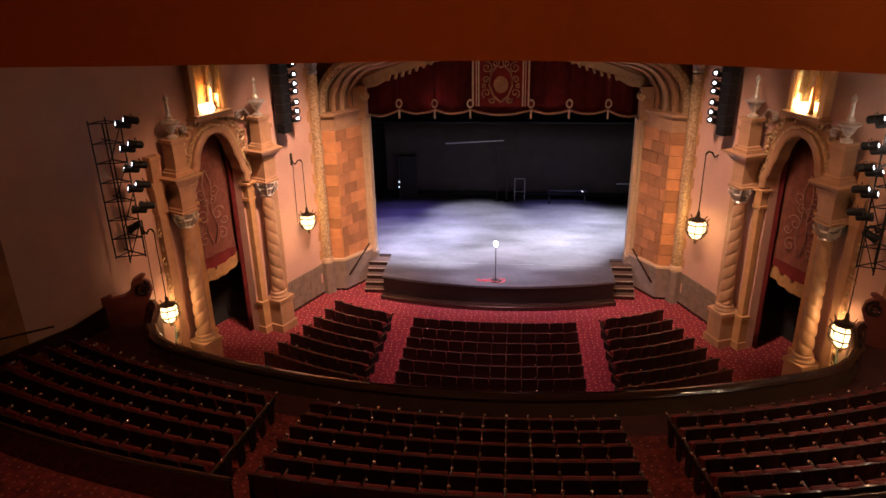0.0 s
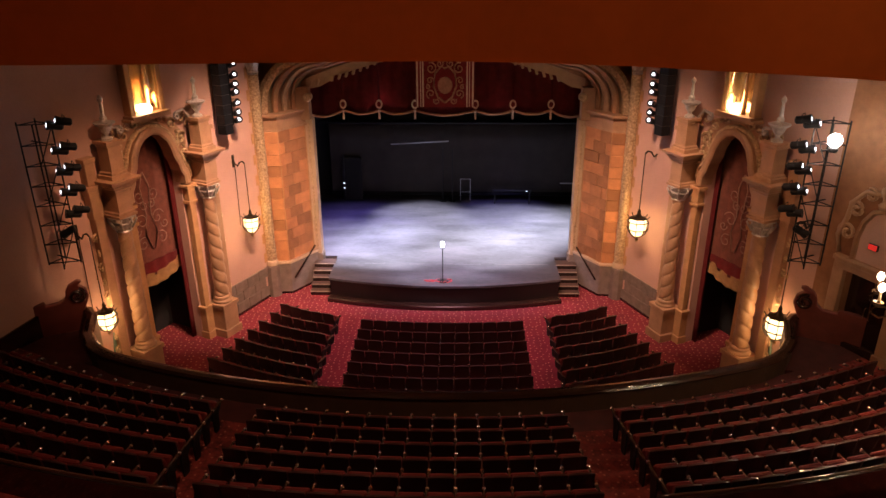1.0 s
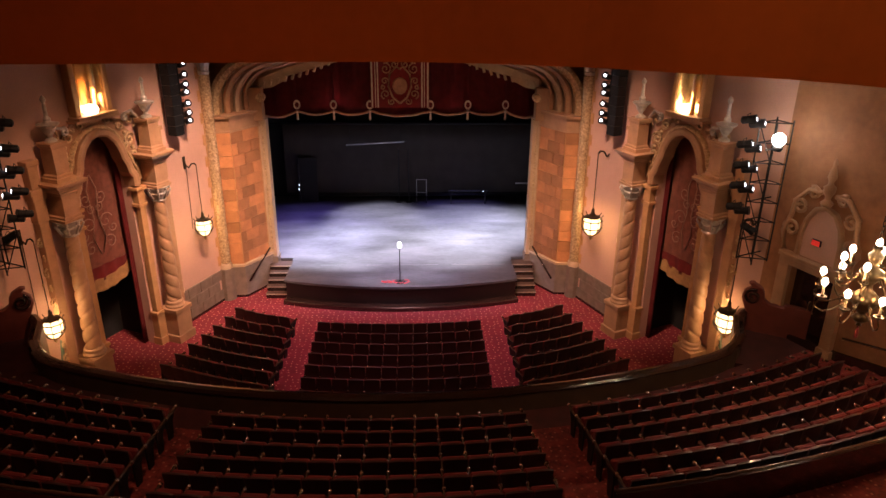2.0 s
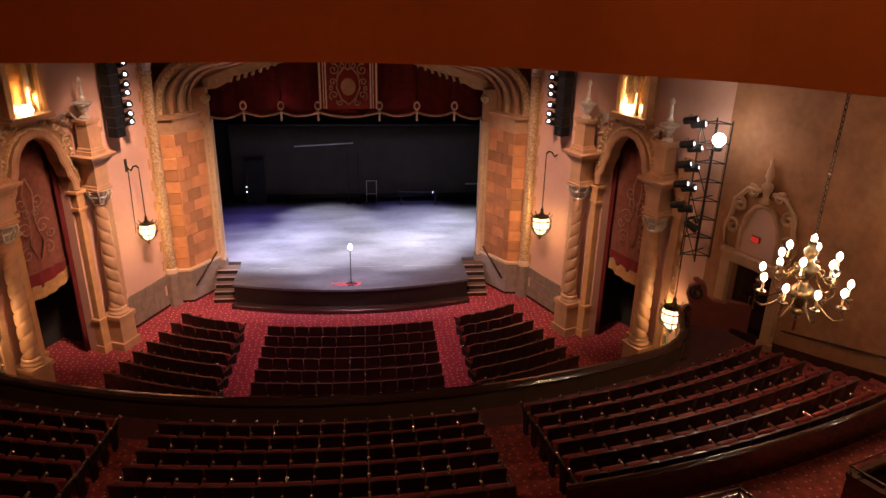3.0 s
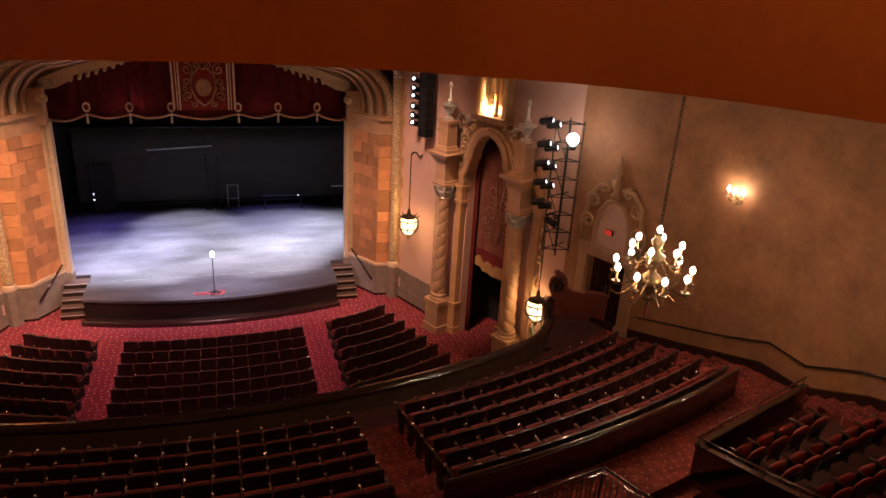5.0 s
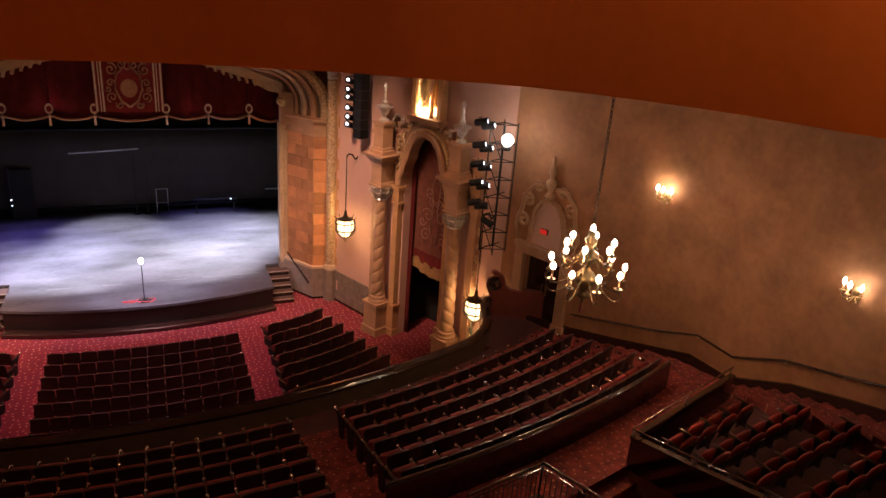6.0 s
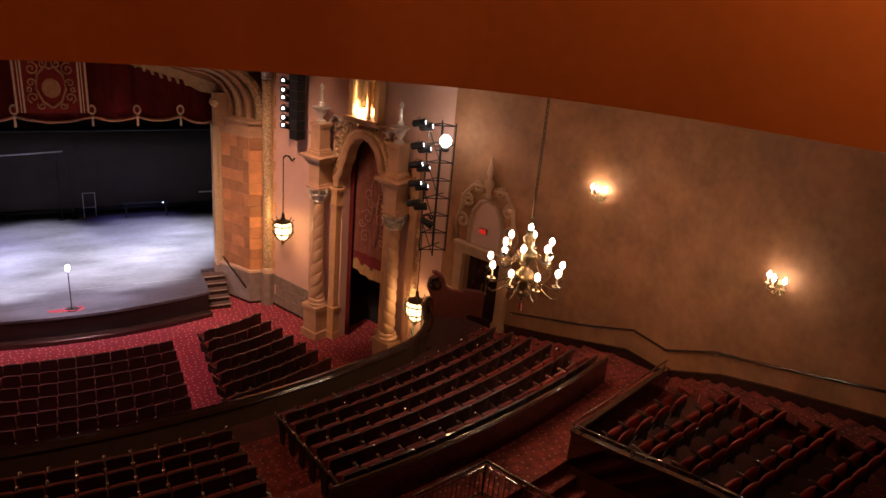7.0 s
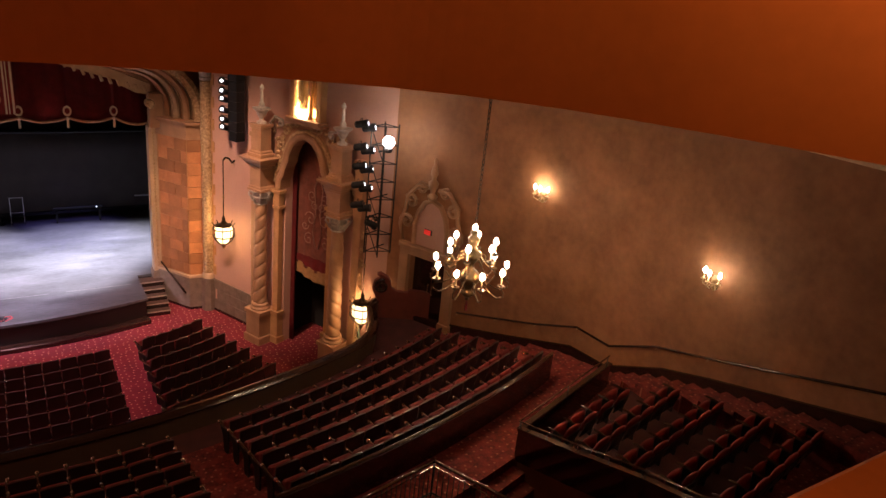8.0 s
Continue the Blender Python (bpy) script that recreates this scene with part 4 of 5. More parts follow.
for s in (-1, 1):
    lamp("lantern_lamp", "POINT", wall_pose(s, 1.68, 0.5, 3.9), 115, (1.0, 0.58, 0.22), soft=0.18)
    lamp("lantern_lamp", "POINT", wall_pose(s, 8.76, 0.45, 3.02), 130, (1.0, 0.60, 0.28), soft=0.18)

# ---- speaker columns and lamp booms ----
LAMP_WHITE = glow("lit_lens", (0.80, 0.85, 1.0), 6)


def spot_can(parent, m, name="spotlight", lit=True):
    bm = lathe(bmesh.new(), [(0.07, -0.22), (0.11, -0.18), (0.11, 0.05), (0.13, 0.16), (0.13, 0.20), (0.10, 0.20)], 12, m)
    can = part(name, bm, METAL, parent)
    bm = lathe(bmesh.new(), [(0.001, 0.185), (0.054, 0.19), (0.054, 0.205), (0.001, 0.21)], 12, m)
    part("lens", bm, LAMP_WHITE if lit else METAL, can, "white lit lens" if lit else "")
    bm = tube(bmesh.new(), [m @ Vector(p) for p in ((-0.15, 0, 0), (-0.15, 0.16, 0), (0.15, 0.16, 0), (0.15, 0, 0))], 0.012, 5)
    part("yoke", bm, METAL, can)
    return can


for s in (-1, 1):
    sp = thing("speaker_column", "tall black hanging speaker column", "speaker", wall_pose(s, 2.35, 0.45, 7.5), "speaker columns")
    for k in range(11):
        bm = box(bmesh.new(), -0.21, 0.21, -0.2, 0.2, 0.15 + k * 0.36, 0.15 + k * 0.36 + 0.35, 0.012)
        part("cabinet", bm, METAL, sp)
    part("rigging", tube(bmesh.new(), [(0, 0, 3.9), (0, 0, TOP - 7.5)], 0.02, 6), METAL, sp)
    lb = thing("lamp_boom", "vertical pole of small white stage lamps", "lamp boom", wall_pose(s, 1.9, 0.45, 7.9), "lamp booms")
    part("pole", tube(bmesh.new(), [(0, 0, 0), (0, 0, TOP - 7.9)], 0.03, 8), METAL, lb)
    aim = Matrix.LocRotScale(None, Euler((radians(72), 0, radians(180 + s * 25))), None)
    for k in range(8):
        spot_can(lb, pose(-0.0 + s * 0.12, 0.1, 0.1 + k * 0.34 + (0.06 if k % 3 == 0 else 0)) @ aim)

# ---- lighting ladders on the side walls ----
for s in (-1, 1):
    lad = thing("lighting_ladder", "black tubular lighting ladder with clamped spotlights", "lighting ladder", wall_pose(s, 9.55 if s > 0 else 10.0, 0.0, 5.4), "lighting ladders")
    f = s
    for x, y in ((-f * 0.10, 0.35), (f * 0.45, 0.35), (f * 0.45, 1.0), (-f * 0.10, 1.0)):
        part("upright", tube(bmesh.new(), [(x, y, 0), (x, y, 4.2)], 0.024, 6), METAL, lad)
    for k in range(8):
        z = 0.05 + k * 0.58
        for x in (f * 0.45,):
            part("rung", tube(bmesh.new(), [(x, 0.0 if k % 3 == 0 else 0.35, z), (x, 1.0, z)], 0.020, 5), METAL, lad)
        for y in (0.35, 1.0):
            part("crossbar", tube(bmesh.new(), [(-f * 0.10, 0.35, z), (f * 0.45, y, z)], 0.018, 5), METAL, lad)
    for k in range(4):
        part("brace", tube(bmesh.new(), [(-f * 0.10, 1.0, 0.05 + k), (f * 0.45, 1.0, 1.05 + k)], 0.016, 5), METAL, lad)
    for k, (z, lit) in enumerate(((4.05, 1), (3.35, 1), (2.75, 1), (2.15, 1), (1.5, 0))):
        for j in (0, 1):
            m = pose(f * (0.50 + 0.18 * j), 1.05 + 0.14 * j, z + 0.10 * j) @ Matrix.LocRotScale(None, Euler((radians(78), 0, radians(-f * 62))), None)
            spot_can(lad, m, lit=bool(lit))
    m = pose(f * 0.4, 0.8, 0.95) @ Matrix.LocRotScale(None, Euler((radians(120), 0, radians(-f * 40))), None)
    spot_can(lad, m, lit=False)
# the one large lamp that burns on the right-hand ladder
flood = thing("flood_lamp", "bright white flood lamp on the lighting ladder", "flood lamp", wall_pose(1, 9.75, 0.95, 9.15))
bm = bmesh.new()
bmesh.ops.create_uvsphere(bm, u_segments=18, v_segments=12, radius=0.18)
part("globe", bm, glow("flood_glass", (1.0, 0.95, 0.88), 30), flood, "white glowing globe", True)
part("arm", tube(bmesh.new(), [(0, -0.15, -0.1), (0.1, -0.3, -0.3), (0.45, -0.1, -0.4)], 0.03, 6), METAL, flood)
part("collar", lathe(bmesh.new(), [(0.1, -0.32), (0.13, -0.26), (0.13, -0.2), (0.08, -0.18)], 12), METAL, flood)
lamp("flood_light", "POINT", wall_pose(1, 9.75, 1.2, 9.15), 75, (1.0, 0.74, 0.56), soft=0.25)

# ---- house curtain valance ----
GOLD_CLOTH = material("old_gold_braid", (0.46, 0.24, 0.14), 0.65, scale=8, fine=80, vary=0.35)
PALE_CLOTH = material("pale_embroidery", (0.72, 0.58, 0.46), 0.7, scale=8, fine=80, vary=0.3)
RED_BANNER = material("crimson_banner", (0.22, 0.012, 0.016), 0.85, scale=5, fine=70, vary=0.3)
VAL_Y = 29.85
SWAGS = [-5.75, -4.33, -2.80, -1.28, 1.28, 2.86, 4.46, 5.75]
val = thing("valance", "scalloped dark red velvet valance with gold fringe", "curtain", pose(0, VAL_Y, 0))
for a, b in zip(SWAGS, SWAGS[1:]):
    dip = 0.16 + 0.05 * (b - a > 2)
    bm = bmesh.new()
    n, rows = 26, 10
    grid = []
    for j in range(rows + 1):
        line = []
        for i in range(n + 1):
            t, v = i / n, j / rows
            x = a + (b - a) * t
            edge = 0.20 if abs(a) > 5 or abs(b) > 5 else 0.0
            end = edge * ((1 - t) if a < -5 else t)
            low = 7.68 - end - dip * math.sin(math.pi * t)
            z = low + (11.2 - low) * v
            y = 0.05 * math.sin(2 * math.pi * 4 * t + a) * v + 0.03 * math.sin(9 * x + 3 * v)
            line.append(bm.verts.new((x, y, z)))
        grid.append(line)
    for j in range(rows):
        for i in range(n):
            bm.faces.new((grid[j][i], grid[j][i + 1], grid[j + 1][i + 1], grid[j + 1][i]))
    low = [v.co.copy() for v in grid[0]]
    bmesh.ops.solidify(bm, geom=bm.faces[:], thickness=0.03)
    part("swag", bm, VELVET, val, smooth=True)
    part("fringe", tube(bmesh.new(), [p + Vector((0, -0.05, -0.02)) for p in low], 0.052, 6), GOLD_CLOTH, val, "gold rope fringe", True)
for x in SWAGS[1:-1]:
    bm = lathe(bmesh.new(), [(0.02, 7.28), (0.05, 7.30), (0.04, 7.52), (0.03, 7.56), (0.07, 7.62), (0.03, 7.70)], 8, pose(x, -0.08, 0))
    part("tassel", bm, PALE_CLOTH, val, "pale hanging tassel", True)
    bm = lathe(bmesh.new(), [(0.06, 0), (0.10, 0.02), (0.145, 0.03), (0.145, -0.02), (0.06, -0.02)], 16, pose(x, -0.06, 7.92, 90, 0, 0) @ Matrix.Diagonal((1, 1.35, 1, 1)))
    med = part("medallion", bm, PALE_CLOTH, val, "pale oval medallion")
    bm = lathe(bmesh.new(), [(0.02, 0.035), (0.085, 0.035), (0.085, 0.0)], 14, pose(x, -0.06, 7.92, 90, 0, 0) @ Matrix.Diagonal((1, 1.35, 1, 1)))
    part("centre", bm, VELVET, med, "dark red centre")

ban = thing("banner", "crimson banner with gold scroll embroidery and striped edges", "banner", pose(0, VAL_Y - 0.12, 0))
part("cloth", box(bmesh.new(), -1.22, 1.22, -0.02, 0.02, 7.82, 11.0, 0.005), RED_BANNER, ban)
for e in (-1, 1):
    for x, w in ((1.16, 0.035), (1.02, 0.018), (0.92, 0.03)):
        part("stripe", box(bmesh.new(), e * x - w, e * x + w, -0.035, -0.02, 7.82, 11.0), PALE_CLOTH, ban, "pale braid stripe")
    bm = bmesh.new()
    for cx, cz, r, a, n in ((0.58, 9.42, 0.24, 1.2, 1.5), (0.62, 8.92, 0.16, 3.6, -1.3), (0.60, 8.38, 0.20, 5.0, 1.3), (0.35, 8.08, 0.14, 0.6, -1.2), (0.22, 9.60, 0.15, 2.6, 1.2), (0.72, 8.66, 0.1, 1, 1.1)):
        pts = spiral(e * cx, cz, r, 0.03, a if e > 0 else math.pi - a, n * e, y=-0.04)
        tube(bm, pts, 0.032, 5)
    tube(bm, [(0, -0.04, 8.0), (e * 0.3, -0.04, 8.25), (e * 0.48, -0.04, 8.7), (e * 0.42, -0.04, 9.2), (e * 0.15, -0.04, 9.5), (0, -0.04, 9.42)], 0.045, 6)
    tube(bm, [(0, -0.04, 9.72), (e * 0.3, -0.04, 9.78), (e * 0.55, -0.04, 9.70)], 0.05, 6)
    part("scroll_embroidery", bm, GOLD_CLOTH, ban, "gold scroll embroidery", True)
bm = lathe(bmesh.new(), [(0.02, 0.03), (0.27, 0.02), (0.31, -0.02), (0.31, -0.04)], 20, pose(0, -0.04, 8.72, 90, 0, 0) @ Matrix.Diagonal((1, 1.15, 1, 1)))
part("medallion", bm, GOLD_CLOTH, ban, "old gold oval medallion")

# ---- on the stage ----
gl = thing("ghost_light", "bare glowing white bulb on a slim black stand", "ghost light", pose(-0.05, 27.0, STAGE_Z))
part("base", lathe(bmesh.new(), [(0.24, 0), (0.24, 0.03), (0.05, 0.06), (0.03, 0.1)], 16), METAL, gl)
part("pole", tube(bmesh.new(), [(0, 0, 0.08), (0, 0, 1.55)], 0.018, 8), METAL, gl)
bm = bmesh.new()
bmesh.ops.create_uvsphere(bm, u_segments=14, v_segments=10, radius=0.10, matrix=pose(0, 0, 1.67) @ Matrix.Diagonal((0.85, 0.85, 1.25, 1)))
part("bulb", bm, glow("ghost_bulb", (0.95, 0.97, 1.0), 16), gl, "white glowing bulb", True).visible_shadow = False
lamp("ghost_lamp", "POINT", pose(-0.05, 27.0, STAGE_Z + 1.66), 45, (0.95, 0.97, 1.0), soft=0.12)
CABLE = material("red_cable", (0.55, 0.05, 0.06), 0.5, vary=0.2)
cb = thing("cable", "coiled red extension cable on the stage", "cable", pose(-0.05, 27.0, STAGE_Z + 0.02))
pts = []
for i in range(70):
    t = i / 69
    pts.append((-0.75 + 1.15 * t + 0.16 * math.cos(9.5 * math.pi * t), -0.06 + 0.14 * math.sin(8 * math.pi * t) * (0.4 + t), 0.012 * (i % 2)))
part("flex", tube(bmesh.new(), pts, 0.018, 6), CABLE, cb, smooth=True)
TAPE = material("white_floor_tape", (0.2, 0.2, 0.21), 0.6, vary=0.3)
tape = thing("floor_tape", "worn strip of pale tape across the stage floor", "tape", pose(0, 28.75, STAGE_Z + 0.004), kind="")
for x0, x1, y in ((-3.6, -2.7, 0.02), (-1.6, -0.9, -0.02), (-0.4, 1.6, 0), (2.2, 4.6, 0.01)):
    part("strip", box(bmesh.new(), x0, x1, y - 0.018, y + 0.018, 0, 0.004), TAPE, tape)
GREY_CLOTH = material("dark_grey_backdrop", (0.038, 0.031, 0.028), 0.9, scale=1.2, fine=40, vary=0.35)
bd = thing("back_cloth", "dark grey cloth hanging at the back of the stage", "backdrop", pose(0, 37.9, STAGE_Z))
part("cloth", fold_sheet(-6.6, 8.6, 0.45, 4.3, 9, 0.012, 0, 0, 200, 4), GREY_CLOTH, bd, smooth=True)
part("batten", tube(bmesh.new(), [(-8.8, 0, 4.35), (8.8, 0, 4.35)], 0.05, 6), METAL, bd)
part("bottom_pipe", tube(bmesh.new(), [(-6.6, -0.1, 0.35), (8.6, -0.1, 0.35)], 0.05, 6), METAL, bd)
for x in (-8.4, 8.4):
    lg = thing("masking_curtain", "black masking curtain at the side of the stage", "curtain", pose(x, 34.5, STAGE_Z), "masking legs")
    part("cloth", fold_sheet(-1.0, 1.0, 0.02, 10.5, 7, 0.08, 0, 0, 60, 4), BLACK, lg, smooth=True)
PIPE = material("pale_pipe", (0.4, 0.4, 0.42), 0.4, 0.5)
pipe = thing("lighting_pipe", "pale slanting pipe hung over the stage", "pipe", pose(-1.5, 37.0, 4.45))
part("bar", tube(bmesh.new(), [(-1.6, 0, -0.06), (1.5, 0, 0.12)], 0.035, 6), PIPE, pipe)
for x in (-1.4, 1.3):
    part("hanger", tube(bmesh.new(), [(x, 0, 0.05), (x, 0, 9.5)], 0.012, 5), METAL, pipe)
rack = thing("costume_rack", "thin pale metal rack at the back of the stage", "rack", pose(0.92, 37.4, STAGE_Z))
for x in (-0.27, 0.27):
    part("post", tube(bmesh.new(), [(x, 0, 0.1), (x, 0, 1.36)], 0.018, 6), PIPE, rack)
    part("caster", lathe(bmesh.new(), [(0.05, -0.02), (0.05, 0.02)], 10, pose(x, 0, 0.05, 0, 90, 0)), METAL, rack)
    for z in (0.62, 1.30):
        part("clamp", box(bmesh.new(), x - 0.022, x + 0.022, -0.04, -0.01, z - 0.022, z + 0.022, 0.005), PIPE, rack)
for z in (0.6, 1.34):
    part("bar", tube(bmesh.new(), [(-0.27, 0, z), (0.27, 0, z)], 0.018, 6), PIPE, rack)
for x, top in ((-0.33, 3.05), (0.2, 3.0)):
    pole = thing("stage_pole", "thin dark upright pole at the back of the stage", "pole", pose(x, 37.6, STAGE_Z), "poles at the back of the stage")
    part("shaft", tube(bmesh.new(), [(0, 0, 0.04), (0, 0, top)], 0.035, 6), METAL, pole)
    part("foot", lathe(bmesh.new(), [(0.2, 0), (0.2, 0.03), (0.04, 0.06)], 12), METAL, pole)
tb = thing("low_bench", "long black low bench behind the wash of light", "bench", pose(3.5, 37.2, STAGE_Z))
part("top", box(bmesh.new(), -1.1, 1.1, -0.06, 0.06, 0.70, 0.78, 0.01), BLACK, tb)
for x in (-0.95, 0.95):
    part("leg", box(bmesh.new(), x - 0.03, x + 0.03, -0.05, 0.05, 0, 0.70), BLACK, tb)
part("marker_lamp", box(bmesh.new(), 0.79, 0.83, -0.08, -0.06, 0.72, 0.76), LAMP_WHITE, tb, "small white lamp")
shelf = thing("wall_shelf", "short pale batten against the back of the stage", "batten", pose(6.6, 37.5, STAGE_Z))
part("board", box(bmesh.new(), -0.45, 0.45, -0.04, 0.04, 1.06, 1.12, 0.01), PIPE, shelf)
for x in (-0.4, 0.4):
    part("leg", tube(bmesh.new(), [(x, 0, 0), (x, 0, 1.06)], 0.02, 6), METAL, shelf)
panel = thing("stage_door", "black door standing in the dark stage wall", "door", pose(-5.3, 37.6, STAGE_Z))
part("leaf", box(bmesh.new(), -0.48, 0.48, -0.03, 0.03, 0.0, 2.5, 0.01), BLACK, panel)
for z in (0.72, 1.0):
    part("indicator", box(bmesh.new(), -0.56, -0.52, -0.06, -0.02, z, z + 0.04), LAMP_WHITE, panel, "small white lamp")
part("frame", box(bmesh.new(), -0.60, -0.50, -0.02, 0.05, 0.0, 2.6, 0.01), METAL, panel)

# ---- seats ----
SEAT_RED = material("red_seat_plush", (0.14, 0.010, 0.009), 0.75, scale=8, fine=90, vary=0.35, bump=0.2)
SEAT_WOOD = material("dark_seat_back", (0.03, 0.012, 0.010), 0.35, scale=5, fine=40, vary=0.35, coat=0.2)
# near-white metal, used only to put glints on the armrest ends
GLINT = material("armrest_glint", (0.92, 0.88, 0.84), 0.16, 1.0, vary=0.15, bump=0.0)
ARM = material("polished_armrest", (0.07, 0.035, 0.024), 0.16, scale=6, fine=40, vary=0.3, coat=0.9)


def seat_parts(width, name, label, group, first=False):
    """A tip-up theatre seat: origin on the floor under its back, facing +y."""
    t = thing(name, label, "theatre seat", pose(0, 0, -50), group)
    h = width / 2 - 0.02
    lean = pose(0, -0.02, 0.40, 9, 0, 0)
    bm = bmesh.new()
    # padded front of the back, bowed at the top
    cols = 6
    f, b = [], []
    for i in range(cols + 1):
        x = -h + 2 * h * i / cols
        top = 0.46 + 0.03 * math.cos(math.pi * x / (2 * h))
        f.append([bm.verts.new(lean @ Vector(p)) for p in ((x, 0.02, 0.0), (x, 0.06, 0.08), (x, 0.055, top - 0.07), (x, 0.03, top), (x, 0.0, top), (x, 0.0, 0.0))])
    for p, q in zip(f, f[1:]):
        for k in range(6):
            bm.faces.new((p[k], p[(k + 1) % 6], q[(k + 1) % 6], q[k]))
    bm.faces.new(f[0][::-1]), bm.faces.new(f[-1])
    bmesh.ops.recalc_face_normals(bm, faces=bm.faces)
    part("backrest", bm, SEAT_RED, t, "red plush backrest")
    bm = bmesh.new()
    rows = []
    for i in range(cols + 1):
        x = -h + 2 * h * i / cols
        top = 0.490 + 0.03 * math.cos(math.pi * x / (2 * h))
        bow = -0.015 * math.cos(math.pi * x / (2 * h))
        rows.append([bm.verts.new(lean @ Vector(p)) for p in ((x, -0.002, -0.12), (x, -0.002, top), (x, bow - 0.03, top - 0.004), (x, bow - 0.035, 0.1), (x, -0.02, -0.12))])
    for p, q in zip(rows, rows[1:]):
        for k in range(5):
            bm.faces.new((p[k], p[(k + 1) % 5], q[(k + 1) % 5], q[k]))
    bm.faces.new(rows[0][::-1]), bm.faces.new(rows[-1])
    bmesh.ops.recalc_face_normals(bm, faces=bm.faces)
    part("back_panel", bm, SEAT_WOOD, t, "dark polished back panel")
    bm = bmesh.new()
    box(bm, -h + 0.01, h - 0.01, 0.0, 0.10, 0.0, 0.36, 0.03, pose(0, 0.07, 0.36, -14, 0, 0))
    part("seat", bm, SEAT_RED, t, "tipped-up red plush seat")
    for x in (-width / 2, width / 2) if first else (width / 2,):
        bm = bmesh.new()
        ends = [(-0.05, 0.020, 0.60), (0.05, 0.026, 0.615), (0.2, 0.028, 0.625), (0.33, 0.032, 0.63), (0.39, 0.034, 0.615), (0.42, 0.024, 0.59), (0.425, 0.006, 0.57)]
        tube(bm, [(x, y, z) for y, r, z in ends], [r for y, r, z in ends], 8)
        part("armrest", bm, ARM, t, "polished wooden armrest", True)
        # small bright cap added at the arm's end as its highlight
        tip = [(0.345, 0.020, 0.640), (0.365, 0.042, 0.630), (0.395, 0.040, 0.616), (0.426, 0.026, 0.59), (0.434, 0.006, 0.57)]
        part("arm_glint", tube(bmesh.new(), [(x, y, z) for y, r, z in tip], [r for y, r, z in tip], 8), GLINT, t, "bright metal tip added for the armrest's glint", True)
        bm = bmesh.new()
        flat = [(-0.06, 0.0), (0.10, 0.0), (0.12, 0.1), (0.16, 0.4), (0.30, 0.585), (-0.05, 0.585), (-0.08, 0.4)]
        a, b = [bm.verts.new((x - 0.02, y, z)) for y, z in flat], [bm.verts.new((x + 0.02, y, z)) for y, z in flat]
        bm.faces.new(a[::-1]), bm.faces.new(b)
        for i in range(len(flat)):
            j = (i + 1) % len(flat)
            bm.faces.new((a[i], a[j], b[j], b[i]))
        bmesh.ops.recalc_face_normals(bm, faces=bm.faces)
        part("standard", bm, METAL, t)
    return t


SEAT_W = 0.51



def place_row(protos, spots):
    """Set seats along a row; the first of the row has an armrest at either end."""
    for k, (x, y, z, turn) in enumerate(spots):
        proto = protos[0 if k == 0 else 1]
        m = pose(x, y, z, 0, 0, turn)
        if proto.matrix_world.translation.z < -10:
            proto.matrix_world = m
        else:
            copy_thing(proto, m)


def seat_pair(width, name, label, group, build=seat_parts):
    return build(width, name, label, group, True), build(width, name, label, group)


def arc_row(r, z, x0, x1):
    a0, a1 = math.degrees(math.asin(x0 / r)), math.degrees(math.asin(x1 / r))
    n = int(round(radians(a1 - a0) * r / SEAT_W))
    out = []
    for i in range(n):
        a = a0 + (a1 - a0) * (i + 0.5) / n
        out.append((r * math.sin(radians(a)), ARC_Y - r * math.cos(radians(a)), z, a))
    return out


balcony_seat = seat_pair(SEAT_W, "balcony_seat", "red plush tip-up balcony seat with a dark back", "balcony seats")
for i in range(ROWS):
    r, z = ROW_R + i * ROW_STEP, ROW_Z + i * ROW_RISE
    for x0, x1 in ((-3.85 + 0.02 * i, 3.12), (4.29, 11.12 + 0.08 * i), (-11.2 - 0.08 * i, -4.95 + 0.08 * i)):
        place_row(balcony_seat, arc_row(r, z, x0, x1))

stalls_seat = seat_pair(0.52, "stalls_seat", "red plush tip-up stalls seat with a dark back", "stalls seats")
for i in range(7):
    out = []
    for k in range(12):
        x = -3.1 + 6.2 * (k + 0.5) / 12
        y = 23.55 - 0.825 * i + 0.026 * x * x
        out.append((x, y, floor_z(y), 0.052 * x * 57.3))
    place_row(stalls_seat, out)
    for s in (-1, 1):
        a, b = Vector((4.16, 24.17 - 0.83 * i)), Vector((6.48 + 0.235 * i, 25.13 - 0.74 * i))
        n = int(round((b - a).length / 0.52))
        out = []
        for k in range(n):
            t = (k + 0.5) / n
            p = a.lerp(b, t)
            y = p.y - 0.12 * math.sin(math.pi * t)
            out.append((s * p.x, y, floor_z(y), s * math.degrees(math.atan2(b.y - a.y, b.x - a.x))))
        place_row(stalls_seat, out if s > 0 else out[::-1])

# ---- chandelier ----
CANDLE = material("ivory_candle_sleeve", (0.75, 0.6, 0.36), 0.5, vary=0.15)
DARK_BRASS = material("polished_brass", (0.125, 0.078, 0.036), 0.32, 0.9, scale=9, fine=60, vary=0.45)
CH = (9.21, 11.70, 8.01)
ch = thing("chandelier", "brass two-tier chandelier with lit candle bulbs", "chandelier", pose(*CH, 0, 0, 14) @ Matrix.Scale(1.07, 4))
